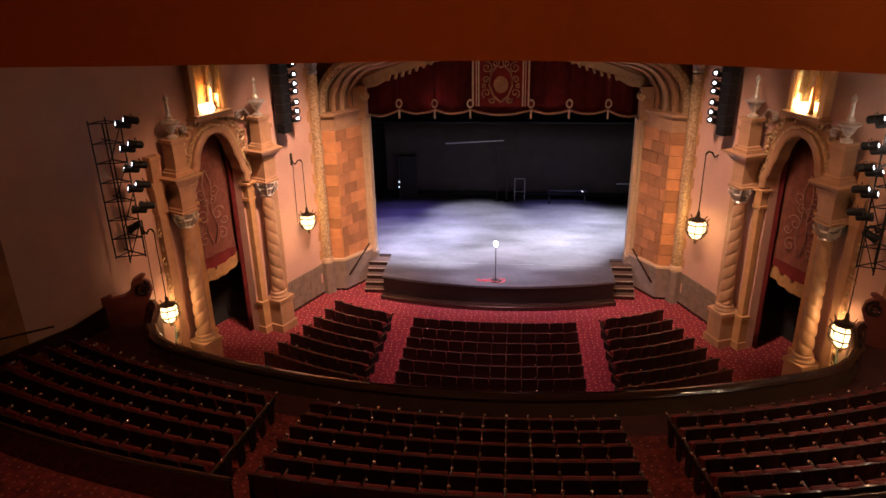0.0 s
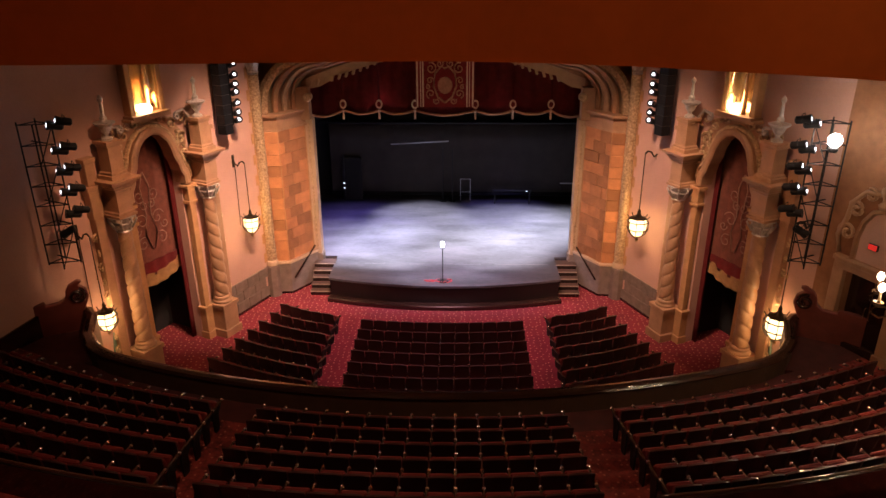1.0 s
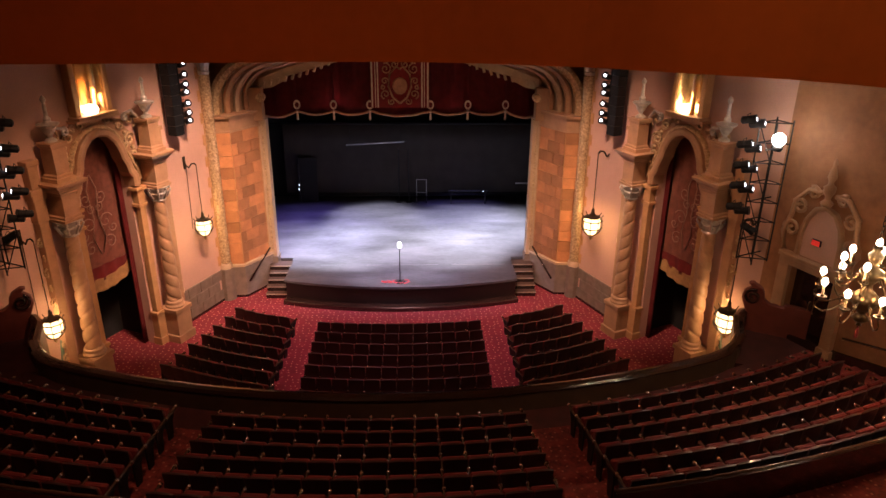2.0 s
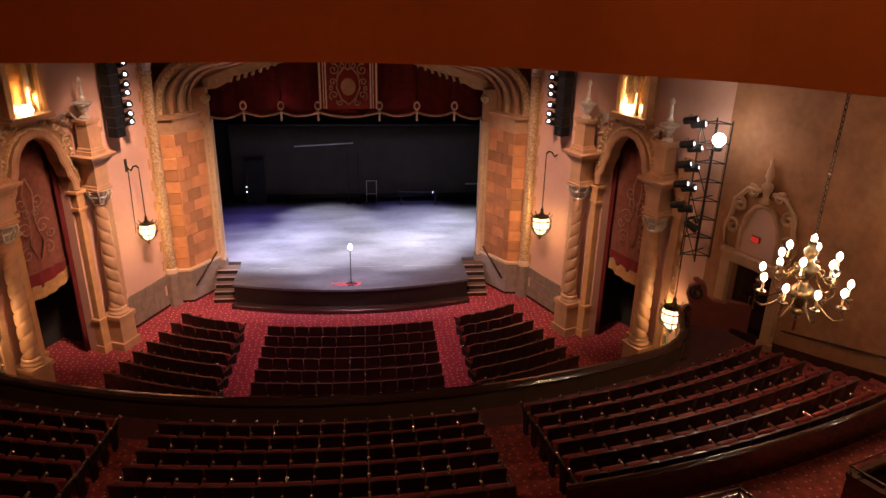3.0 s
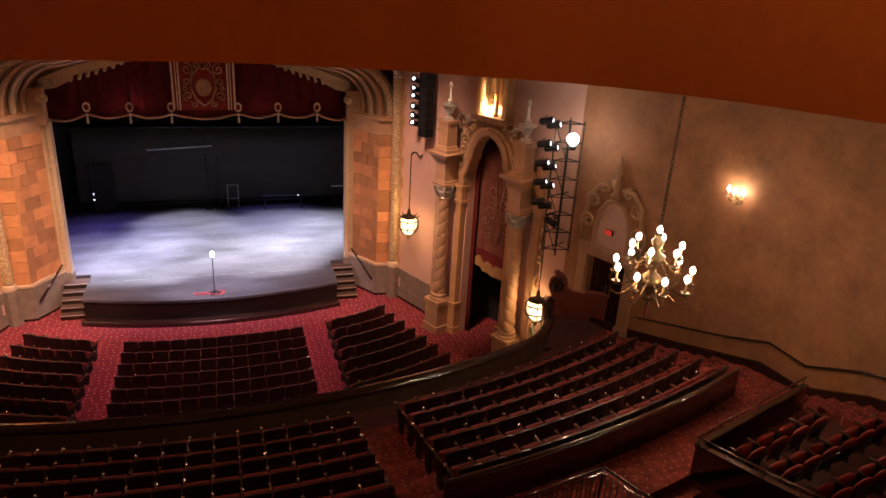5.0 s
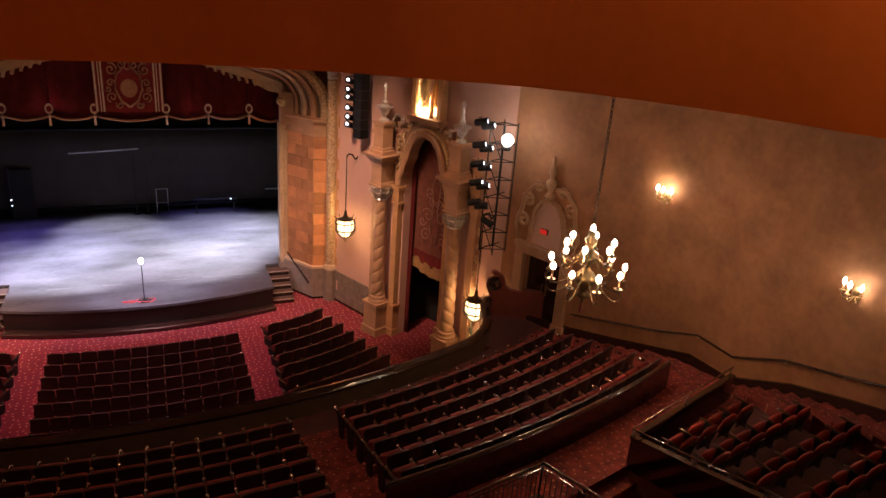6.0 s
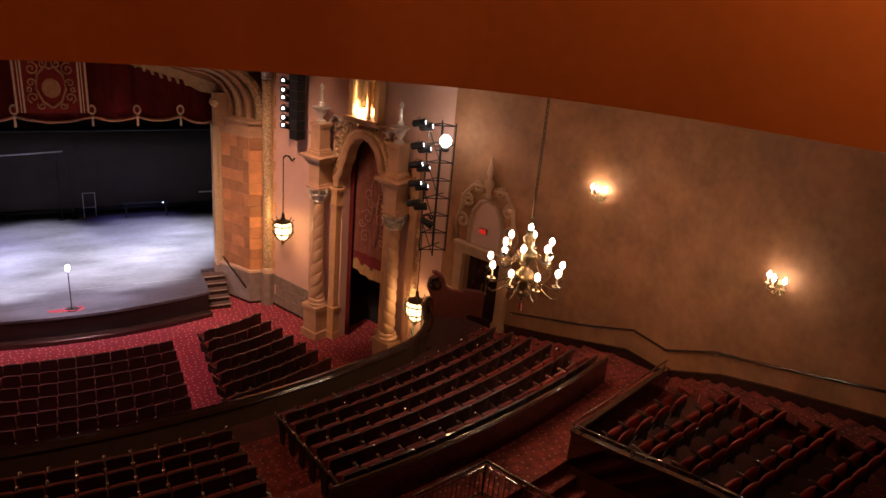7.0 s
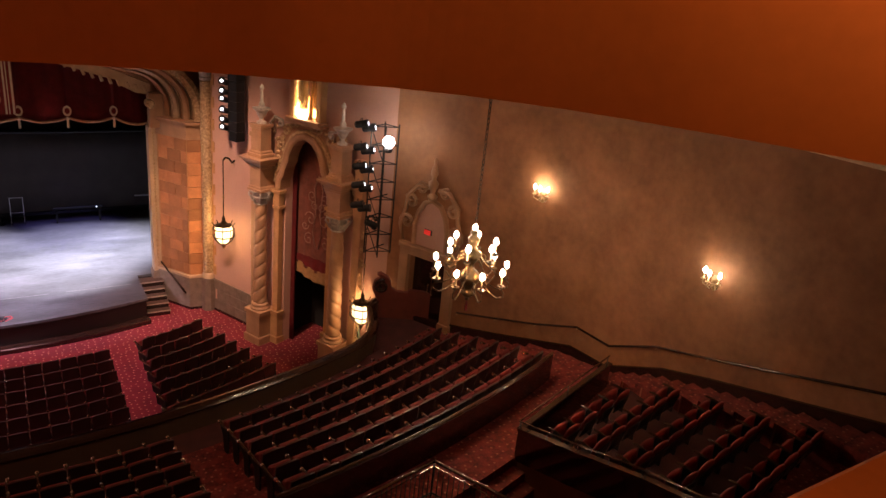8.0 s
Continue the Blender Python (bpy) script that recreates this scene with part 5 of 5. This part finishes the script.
body = [(0.02, -0.80), (0.05, -0.78), (0.03, -0.74), (0.09, -0.70), (0.15, -0.64), (0.10, -0.58), (0.07, -0.53), (0.13, -0.46), (0.22, -0.34), (0.24, -0.24), (0.16, -0.14), (0.08, -0.08), (0.06, 0.02), (0.13, 0.12), (0.20, 0.2), (0.19, 0.28), (0.10, 0.34), (0.06, 0.42), (0.11, 0.50), (0.13, 0.58), (0.06, 0.66), (0.09, 0.70), (0.03, 0.78)]
part("body", lathe(bmesh.new(), body, 18), DARK_BRASS, ch, "turned brass body", True)
part("drop", lathe(bmesh.new(), [(0.01, -1.06), (0.035, -1.03), (0.03, -0.9), (0.01, -0.79)], 8), VELVET, ch, "dark red tassel")


def chandelier_arm(a, r, z, root):
    c, sn = math.cos(a), math.sin(a)
    prof = [(0.12, root), (0.28 * r, root - 0.02), (0.5 * r, root - 0.14), (0.72 * r, z - 0.22), (0.92 * r, z - 0.26), (1.1 * r, z - 0.18), (1.12 * r, z - 0.10), (1.03 * r, z - 0.04), (r, z)]
    arm = part("arm", tube(bmesh.new(), [(q * c, q * sn, h) for q, h in prof], [0.020, 0.017, 0.016, 0.016, 0.016, 0.015, 0.014, 0.012, 0.012], 7), DARK_BRASS, ch, "curved brass arm", True)
    m = pose(r * c, r * sn, z)
    part("drip_pan", lathe(bmesh.new(), [(0.02, -0.03), (0.05, 0.0), (0.08, 0.02), (0.085, 0.04), (0.03, 0.035), (0.03, 0.07)], 12, m), DARK_BRASS, arm)
    part("candle", lathe(bmesh.new(), [(0.02, 0.05), (0.02, 0.24)], 8, m), CANDLE, arm, "ivory candle sleeve")
    part("bulb", lathe(bmesh.new(), [(0.015, 0.24), (0.040, 0.262), (0.054, 0.30), (0.052, 0.335), (0.038, 0.37), (0.012, 0.395)], 12, m), BULB, arm, "glowing bulb", True)
    part("scroll", tube(bmesh.new(), [((0.45 * r + p[0]) * c, (0.45 * r + p[0]) * sn, root - 0.1 + p[2]) for p in spiral(0, 0, 0.1, 0.02, -1.5, 1.2, 14)], 0.012, 5), DARK_BRASS, arm, smooth=True)


for k in range(9):
    chandelier_arm(2 * math.pi * k / 9, 0.75, -0.27, -0.24)
for k in range(6):
    chandelier_arm(2 * math.pi * (k + 0.5) / 6, 0.49, 0.19, 0.26)
m = pose(0, 0, 0.5)
part("top_bulb", lathe(bmesh.new(), [(0.02, 0.24), (0.05, 0.28), (0.05, 0.33), (0.01, 0.40)], 10, m), BULB, ch, "glowing bulb", True)
chain = bmesh.new()
link = [(0.028 * math.cos(2 * math.pi * k / 8), 0.0, 0.062 * math.sin(2 * math.pi * k / 8)) for k in range(9)]
z = 0.80
k = 0
while CH[2] + 1.07 * z < TOP:
    rot = Matrix.Rotation(math.pi / 2 * (k % 2), 3, "Z")
    tube(chain, [rot @ Vector(p) + Vector((0, 0, z + 0.06)) for p in link], 0.011, 4)
    z += 0.10
    k += 1
part("chain", chain, IRON, ch, "long dark chain")

# ---- wall sconces ----
def sconce(m):
    t = thing("wall_sconce", "brass wall sconce with three lit candle bulbs", "sconce", m, "wall sconces")
    part("back_plate", lathe(bmesh.new(), [(0.02, 0.0), (0.10, 0.01), (0.11, 0.03), (0.05, 0.06)], 14, pose(0, 0, -0.05, -90, 0, 0) @ Matrix.Diagonal((1, 1.8, 1, 1))), BRASS, t)
    for x, y in ((-0.2, 0.2), (0, 0.30), (0.2, 0.2)):
        arm = part("arm", tube(bmesh.new(), [(0, 0.04, -0.05), (x * 0.5, y * 0.6, -0.17), (x, y, -0.1), (x, y, 0)], 0.016, 6), BRASS, t, smooth=True)
        q = pose(x, y, 0)
        part("drip_pan", lathe(bmesh.new(), [(0.015, -0.02), (0.06, 0.0), (0.06, 0.015), (0.02, 0.02)], 10, q), BRASS, arm)
        part("candle", lathe(bmesh.new(), [(0.018, 0.0), (0.018, 0.14)], 8, q), CANDLE, arm)
        part("bulb", lathe(bmesh.new(), [(0.012, 0.14), (0.042, 0.18), (0.045, 0.21), (0.03, 0.26), (0.008, 0.30)], 10, q), BULB, arm, "glowing bulb", True)
    return t


sc = sconce(wall_pose(1, 14.63, 0.07, 8.55))
back_m = Matrix(((0, -1, 0), (1, 0, 0), (0, 0, 1))).to_4x4()
wx = 14.0
back_m.translation = (wx, 8.95, 8.12)
copy_thing(sc, back_m)
p = wall_pose(1, 14.63, 0.32, 8.75).translation
lamp("sconce_lamp", "POINT", pose(*p), 27, (1.0, 0.74, 0.44), soft=0.05)
lamp("sconce_lamp", "POINT", pose(wx - 0.32, 8.95, 8.32), 60, (1.0, 0.74, 0.44), soft=0.05)

# ---- balcony handrails and skirting ----
def wall_or_side(s, y, out):
    """A point near the balcony wall at depth y."""
    if y > BEND[0][1]:
        return on_wall(s, (27.8 - y) / 0.9125, out)
    if y < BEND[-1][1]:
        return Vector((s * (14.0 - out), y, 0))
    for (ax, ay), (bx, by) in zip(BEND, BEND[1:]):
        if by <= y <= ay:
            return Vector((s * (ax + (bx - ax) * (ay - y) / (ay - by) - out), y, 0))


STEPS_R = [(16.59, 4.07), (15.3, 4.37), (13.98, 4.73), (12.59, 5.24), (11.47, 5.20), (10.05, 5.90), (8.61, 6.34), (5.0, 7.53), (2.0, 8.53)]
SKIRT_R = [(18.4, 3.3), (16.75, 3.55), (15.23, 3.87), (12.79, 4.57), (11.58, 4.57), (9.83, 5.41), (8.48, 5.87), (4.83, 6.98), (2.0, 7.86)]
for s in (-1, 1):
    hr = thing("wall_handrail", "dark wooden handrail following the balcony steps", "handrail", pose(s * 13.5, 12, 4), "balcony handrails")
    inv = hr.matrix_world.inverted()
    pts = []
    for y, z in STEPS_R:
        q = wall_or_side(s, y, 0.1)
        q.z = z
        pts.append(inv @ q)
    part("bar", tube(bmesh.new(), pts, 0.032, 8), DARKWOOD, hr, smooth=True)
    for q in pts:
        o = q + Vector((s * 0.12, 0.03, -0.06))
        part("bracket", tube(bmesh.new(), [q, q + Vector((0, 0, -0.07)), o], 0.014, 5), BRASS, hr)
    bm = bmesh.new()
    path = []
    for y, z in SKIRT_R if s > 0 else [(18.9, 4.05), (17.84, 3.88), (17.09, 3.76), (16.2, 3.82)] + SKIRT_R[2:]:
        q = wall_or_side(s, y, 0.0)
        path.append((q.x, q.y, z))
    if s < 0:
        sweep(bm, path, [(0.0, -1.0), (0.05, -1.0), (0.05, -0.02), (0.0, 0.0)])
    else:
        sweep(bm, path, [(0.0, -0.7), (-0.05, -0.7), (-0.05, -0.02), (0.0, 0.0)])
    tagged(part("baseboard_" + ("east" if s > 0 else "west"), bm, DARKWOOD), "dark stepped baseboard along the balcony wall", "baseboard", kind="structure")

# ---- parapet scroll ends ----
for s in (-1, 1):
    sc_end = thing("parapet_scroll", "dark carved scroll ending the balcony rail", "scroll", pose(s * 11.5, 18.35, 3.0), "parapet scrolls")
    bm = bmesh.new()
    out = [(-0.85, 0.0), (-0.88, 0.75), (-1.0, 1.0), (-1.10, 1.25), (-1.05, 1.48), (-0.85, 1.64), (-0.98, 1.74), (-0.85, 1.79), (-0.6, 1.66), (-0.5, 1.5), (-0.46, 1.28), (-0.3, 1.17), (0.1, 1.14), (0.1, 1.24), (0.9, 1.2), (0.9, 0.0)]
    q = Matrix.Rotation(math.atan2(-0.55, 1.0) * s, 4, "Z")
    flat_panel(bm, [(s * x, z) for x, z in out], -0.10, 0.10)
    bm.transform(q)
    bmesh.ops.bevel(bm, geom=bm.edges[:], offset=0.025, segments=1, affect="EDGES")
    part("board", bm, material("red_brown_paint", (0.15, 0.036, 0.026), 0.5, vary=0.3), sc_end)
    bm = bmesh.new()
    pts = spiral(s * -0.78, 1.34, 0.24, 0.05, 1.2, s * 1.6, 26, y=-0.13)
    tube(bm, [q @ Vector(p) for p in pts], 0.05, 6)
    part("volute", bm, DARKWOOD, sc_end, smooth=True)

# ---- plaster moulding high on the balcony walls ----
for s in (-1, 1):
    bm = bmesh.new()
    sweep(bm, [(s * 14.0, -s * 2.0 if s > 0 else BEND[-1][1], 11.44), (s * 14.0, BEND[-1][1] if s > 0 else -2.0, 11.44)], [(-0.05, -0.06), (0.05, -0.06), (0.09, 0.0), (0.09, 0.03), (-0.05, 0.06)])
    tagged(part("trim_" + ("east" if s > 0 else "west"), bm, CREAM), "thin pale plaster moulding along the wall", "moulding", kind="structure")

# ---- doorway with its plaster surround ----
ds = thing("door_surround", "carved plaster doorway surround with a scrolled pediment", "door surround", wall_pose(1, 10.97, 0.0, 3.2))
W2 = 0.73
for e in (-1, 1):
    part("jamb", step_block(bmesh.new(), e * (W2 + 0.16), 0.08, [(0.22, 0.12, 0, 0.3), (0.17, 0.09, 0.3, 2.5), (0.22, 0.12, 2.5, 2.65)]), STONE, ds)
    bm = bmesh.new()
    for cx, cz, r, a, n in ((0.92, 3.35, 0.26, 0.0, 1.3), (0.80, 4.05, 0.24, 0.5, 1.3), (0.45, 4.55, 0.18, 1.0, 1.2)):
        pts = spiral(e * cx, cz, r, 0.04, a if e > 0 else math.pi - a, n * e, y=0.10)
        tube(bm, pts, 0.055, 6)
    tube(bm, [(e * 1.05, 0.08, 2.7), (e * 1.18, 0.1, 3.2), (e * 1.0, 0.1, 3.75), (e * 0.95, 0.1, 4.2), (e * 0.6, 0.1, 4.6), (e * 0.2, 0.1, 4.62)], 0.07, 6)
    part("side_scroll", bm, STONE, ds, "plaster scroll", True)
arcpts = [(-0.62, 2.65), (-0.62, 3.3), (-0.52, 3.75), (-0.3, 4.1), (0, 4.22), (0.3, 4.1), (0.52, 3.75), (0.62, 3.3), (0.62, 2.65)]
part("arch_moulding", ribbon(bmesh.new(), arcpts, 0.14, 0.0, 0.14), STONE, ds)
part("lintel", step_block(bmesh.new(), 0, 0.1, [(0.95, 0.1, 2.3, 2.5), (1.0, 0.13, 2.5, 2.62)]), STONE, ds)
part("tympanum", flat_panel(bmesh.new(), [(x * 0.95, z) for x, z in arcpts], 0.0, 0.03), PLASTER, ds)
part("finial", lathe(bmesh.new(), [(0.13, 4.3), (0.17, 4.4), (0.08, 4.48), (0.08, 4.56), (0.15, 4.7), (0.16, 4.84), (0.07, 4.92), (0.07, 5.0), (0.12, 5.1), (0.09, 5.28), (0.04, 5.42), (0.06, 5.5), (0.02, 5.62)], 12, pose(0, 0.14, 0)), STONE, ds, smooth=True)
sign(wall_pose(1, 10.88, 0.06, 6.38), "exit signs")
bm = box(bmesh.new(), -0.72, -0.02, -0.30, -0.25, 0.0, 2.3, 0.01)
dr = thing("balcony_door", "pair of dark doors in the balcony doorway", "door", wall_pose(1, 10.97, 0.0, 3.2))
part("leaf", bm, DARKWOOD, dr)
part("leaf", box(bmesh.new(), 0.02, 0.72, -0.30, -0.25, 0.0, 2.3, 0.01), DARKWOOD, dr)
for e in (-1, 1):
    part("handle", tube(bmesh.new(), [(e * 0.08, -0.24, 0.95), (e * 0.08, -0.19, 1.0), (e * 0.08, -0.19, 1.25), (e * 0.08, -0.24, 1.3)], 0.012, 6), BRASS, dr)

# ---- cross aisle rail, stair rail and loge box ----
CHROME = material("polished_rail", (0.35, 0.30, 0.27), 0.12, 0.9, scale=6, fine=60, vary=0.2, bump=0.02)
for s in (-1, 1):
    rail = thing("aisle_partition", "dark panelled partition with a polished rail behind the seats", "partition", pose(s * 7.5, 10, AISLE_Z), "partitions behind the seats")
    inv = rail.matrix_world.inverted()
    r = ROW_R + ROWS * ROW_STEP - 0.36
    a0, a1 = math.degrees(math.asin(3.95 / r)), math.degrees(math.asin(11.6 / r))
    pts = arc(r, s * a0, s * a1, 20)
    bm = sweep(bmesh.new(), [(x, y, AISLE_Z) for x, y, _ in pts], [(-0.03, -0.2), (0.03, -0.2), (0.03, 0.68), (-0.03, 0.68)])
    bm.transform(inv)
    part("panel", bm, DARKWOOD, rail)
    bm = tube(bmesh.new(), [inv @ Vector((x, y, AISLE_Z + 0.74)) for x, y, _ in pts], 0.03, 8)
    part("rail", bm, ARM, rail, "polished rail", True)
    for x, y, _ in pts[::4]:
        bm = tube(bmesh.new(), [inv @ Vector((x, y, AISLE_Z + 0.6)), inv @ Vector((x, y, AISLE_Z + 0.74))], 0.018, 6)
        part("post", bm, METAL, rail)


def baluster_rail(name, label, corners, z, height, gap, group):
    """A metal railing on a plan polyline, with slim balusters."""
    t = thing(name, label, "railing", pose(corners[0][0], corners[0][1], z), group)
    inv = t.matrix_world.inverted()
    pts = [inv @ Vector((x, y, z + height)) for x, y in corners]
    for a, b in zip(pts, pts[1:]):
        part("top_rail", tube(bmesh.new(), [a, b], 0.032, 8), CHROME, t, "polished top rail", True)
        low = Vector((0, 0, -height + 0.08))
        part("bottom_rail", tube(bmesh.new(), [a + low, b + low], 0.018, 6), METAL, t)
        part("second_rail", tube(bmesh.new(), [a + Vector((0, 0, -0.12)), b + Vector((0, 0, -0.12))], 0.012, 6), CHROME, t)
        n = max(2, int((b - a).length / gap))
        for i in range(n + 1):
            p = a.lerp(b, i / n)
            thick = 0.022 if i in (0, n) else 0.009
            part("post" if thick > 0.01 else "baluster", tube(bmesh.new(), [p + Vector((0, 0, -height)), p], thick, 5), METAL, t)
    return t


baluster_rail("stair_railing", "black metal railing with a polished rail round the stairwell", [(5.15, 8.35), (6.78, 8.72), (7.75, 6.6)], AISLE_Z, 0.78, 0.11, "")
# stairwell floor sunk between the rails
LOGE = [(12.72, 10.40, AISLE_Z), (8.95, 9.05, AISLE_Z), (9.15, 7.6, AISLE_Z + 0.35), (9.3, 6.2, AISLE_Z + 0.75), (9.4, 4.0, AISLE_Z + 1.3)]
box_wall = thing("low_partition", "dark glossy panelled partition round the side box", "partition", pose(8.95, 9.05, AISLE_Z))
inv = box_wall.matrix_world.inverted()
for k, (a, b) in enumerate(zip(LOGE, LOGE[1:])):
    for name, prof, label in (("panel", [(0.0, -0.1), (0.08, -0.1), (0.08, 0.62), (0.0, 0.62)], ""), ("capping", [(-0.03, 0.62), (0.11, 0.62), (0.11, 0.68), (-0.03, 0.68)], "polished capping")):
        bm = sweep(bmesh.new(), [a, b], prof)
        bm.transform(inv)
        part(name, bm, DARKWOOD, box_wall, label)
    up = Vector((0, 0, 0.84))
    p, q = inv @ (Vector(a) + up), inv @ (Vector(b) + up)
    part("top_rail", tube(bmesh.new(), [p, q], 0.02, 8), CHROME, box_wall, "polished top rail", True)
    for t in (0.02, 0.5, 0.98):
        o = p.lerp(q, t)
        part("post", tube(bmesh.new(), [o + Vector((0, 0, -0.2)), o], 0.012, 5), METAL, box_wall)
bm = sweep(bmesh.new(), [(x + 0.01, y - 0.02 * (i == 0), z) for i, (x, y, z) in enumerate(LOGE[1:])], [(0.01, -2.4), (0.07, -2.4), (0.07, -0.1), (0.01, -0.1)])
tagged(part("wall_stairwell", bm, WALL_BROWN), "tan plaster wall of the stairwell under the side box", "wall", kind="structure")

# side box floor steps and seats
bm = bmesh.new()
LOGE_ROWS = [((9.50, 8.48), (12.15, 9.23), 5.02), ((9.55, 7.68), (12.85, 8.50), 5.27), ((9.65, 6.78), (12.97, 7.49), 5.52), ((9.65, 5.82), (13.0, 6.48), 5.77), ((9.75, 4.88), (13.1, 5.52), 6.05)]
for k, (a, b, z) in enumerate(LOGE_ROWS):
    d = (Vector(b) - Vector(a)).normalized()
    nrm = Vector((-d.y, d.x))
    p0, p1 = Vector(a) - d * 0.12, Vector(b) + d * 2.2
    q = [p0 + nrm * 0.42, p1 + nrm * 0.42, p1 - nrm * 0.55, p0 - nrm * 0.55]
    q = [Vector((min(v.x, 14.05), v.y)) for v in q]
    prism(bm, [(v.x, v.y) for v in q], 4.4, z)
tagged(part("box_floor", bm, DARK_CARPET), "dark stepped floor of the side box", "floor", kind="structure")


def plump(half, low, high, y0, y1, arch, m):
    """A stuffed cushion with an arched top and rounded edges, standing up."""
    bm = bmesh.new()
    cols, rings = 8, []
    for i in range(cols + 1):
        u = -1 + 2 * i / cols
        top = high - arch * (u * u) ** 1.3
        thin = 0.35 + 0.65 * (1 - u ** 4)
        mid, d = 0.5 * (y0 + y1), 0.5 * (y1 - y0) * thin
        ring = [(mid - d, low), (mid - d, top - 0.05), (mid - 0.6 * d, top - 0.01), (mid, top), (mid + 0.6 * d, top - 0.01), (mid + d, top - 0.05), (mid + d, low)]
        rings.append([bm.verts.new(m @ Vector((half * u, y, z))) for y, z in ring])
    for p, q in zip(rings, rings[1:]):
        for k in range(7):
            bm.faces.new((p[k], p[(k + 1) % 7], q[(k + 1) % 7], q[k]))
    bm.faces.new(rings[0][::-1]), bm.faces.new(rings[-1])
    bmesh.ops.recalc_face_normals(bm, faces=bm.faces)
    return bm


def box_seat_parts(width, name, label, group, first=False):
    t = thing(name, label, "theatre seat", pose(0, 0, -50), group)
    h = width / 2 - 0.025
    part("backrest", plump(h, 0.0, 0.36, -0.05, 0.04, 0.07, pose(0, -0.04, 0.36, 14, 0, 0)), BOX_RED, t, "plump red plush backrest", True)
    part("seat", plump(h - 0.01, 0.0, 0.25, 0.0, 0.11, 0.03, pose(0, 0.10, 0.32, -8, 0, 0)), BOX_RED, t, "tipped-up red plush seat", True)
    part("back_panel", box(bmesh.new(), -h + 0.02, h - 0.02, -0.02, 0.0, -0.14, 0.22, 0.005, pose(0, -0.085, 0.34, 14, 0, 0)), SEAT_WOOD, t, "dark back panel")
    for x in (-width / 2, width / 2) if first else (width / 2,):
        arm = [(-0.06, 0.014, 0.55), (0.1, 0.022, 0.565), (0.26, 0.024, 0.565), (0.31, 0.012, 0.55)]
        part("armrest", tube(bmesh.new(), [(x, y, z) for y, r, z in arm], [r for y, r, z in arm], 7), ARM, t, "polished wooden armrest", True)
        part("standard", box(bmesh.new(), x - 0.02, x + 0.02, -0.05, 0.16, 0.0, 0.55, 0.006), METAL, t)
    return t


BOX_RED = material("box_seat_plush", (0.27, 0.020, 0.015), 0.7, scale=8, fine=90, vary=0.35, bump=0.2)
loge_seat = seat_pair(0.56, "box_seat", "plump red plush tip-up seat in the side box", "side box seats", box_seat_parts)
for a, b, z in LOGE_ROWS:
    a, b = Vector(a), Vector(b)
    n = int((b - a).length / 0.56)
    turn = math.degrees(math.atan2(b.y - a.y, b.x - a.x))
    place_row(loge_seat, [(*(a.lerp(b, (i + 0.5) / n)), z, turn) for i in range(n)])

# carpeted side steps along the balcony wall
def skirt_z(y):
    for (ya, za), (yb, zb) in zip(SKIRT_R, SKIRT_R[1:]):
        if yb <= y <= ya:
            return za + (zb - za) * (ya - y) / (ya - yb)
    return SKIRT_R[0][1]


for s in (-1, 1):
    aisle = thing("side_steps_" + ("east" if s > 0 else "west"), "carpeted steps climbing along the balcony wall", "steps", pose(s * 13.5, 10, 3), kind="structure")
    inv = aisle.matrix_world.inverted()
    n = 36
    for k in range(n):
        y0, y1 = 18.3 - 0.43 * k, 18.3 - 0.43 * (k + 1) + 0.004
        if y1 < 2.4:
            break
        a, b = wall_or_side(s, y0, -0.03), wall_or_side(s, y1, -0.03)
        c, d = wall_or_side(s, y1, 1.0), wall_or_side(s, y0, 1.0)
        bm = prism(bmesh.new(), [(v.x, v.y) for v in (a, b, c, d)], 2.9, skirt_z(0.5 * (y0 + y1)) - 0.27)
        bm.transform(inv)
        part("step", bm, BALCONY_CARPET, aisle)
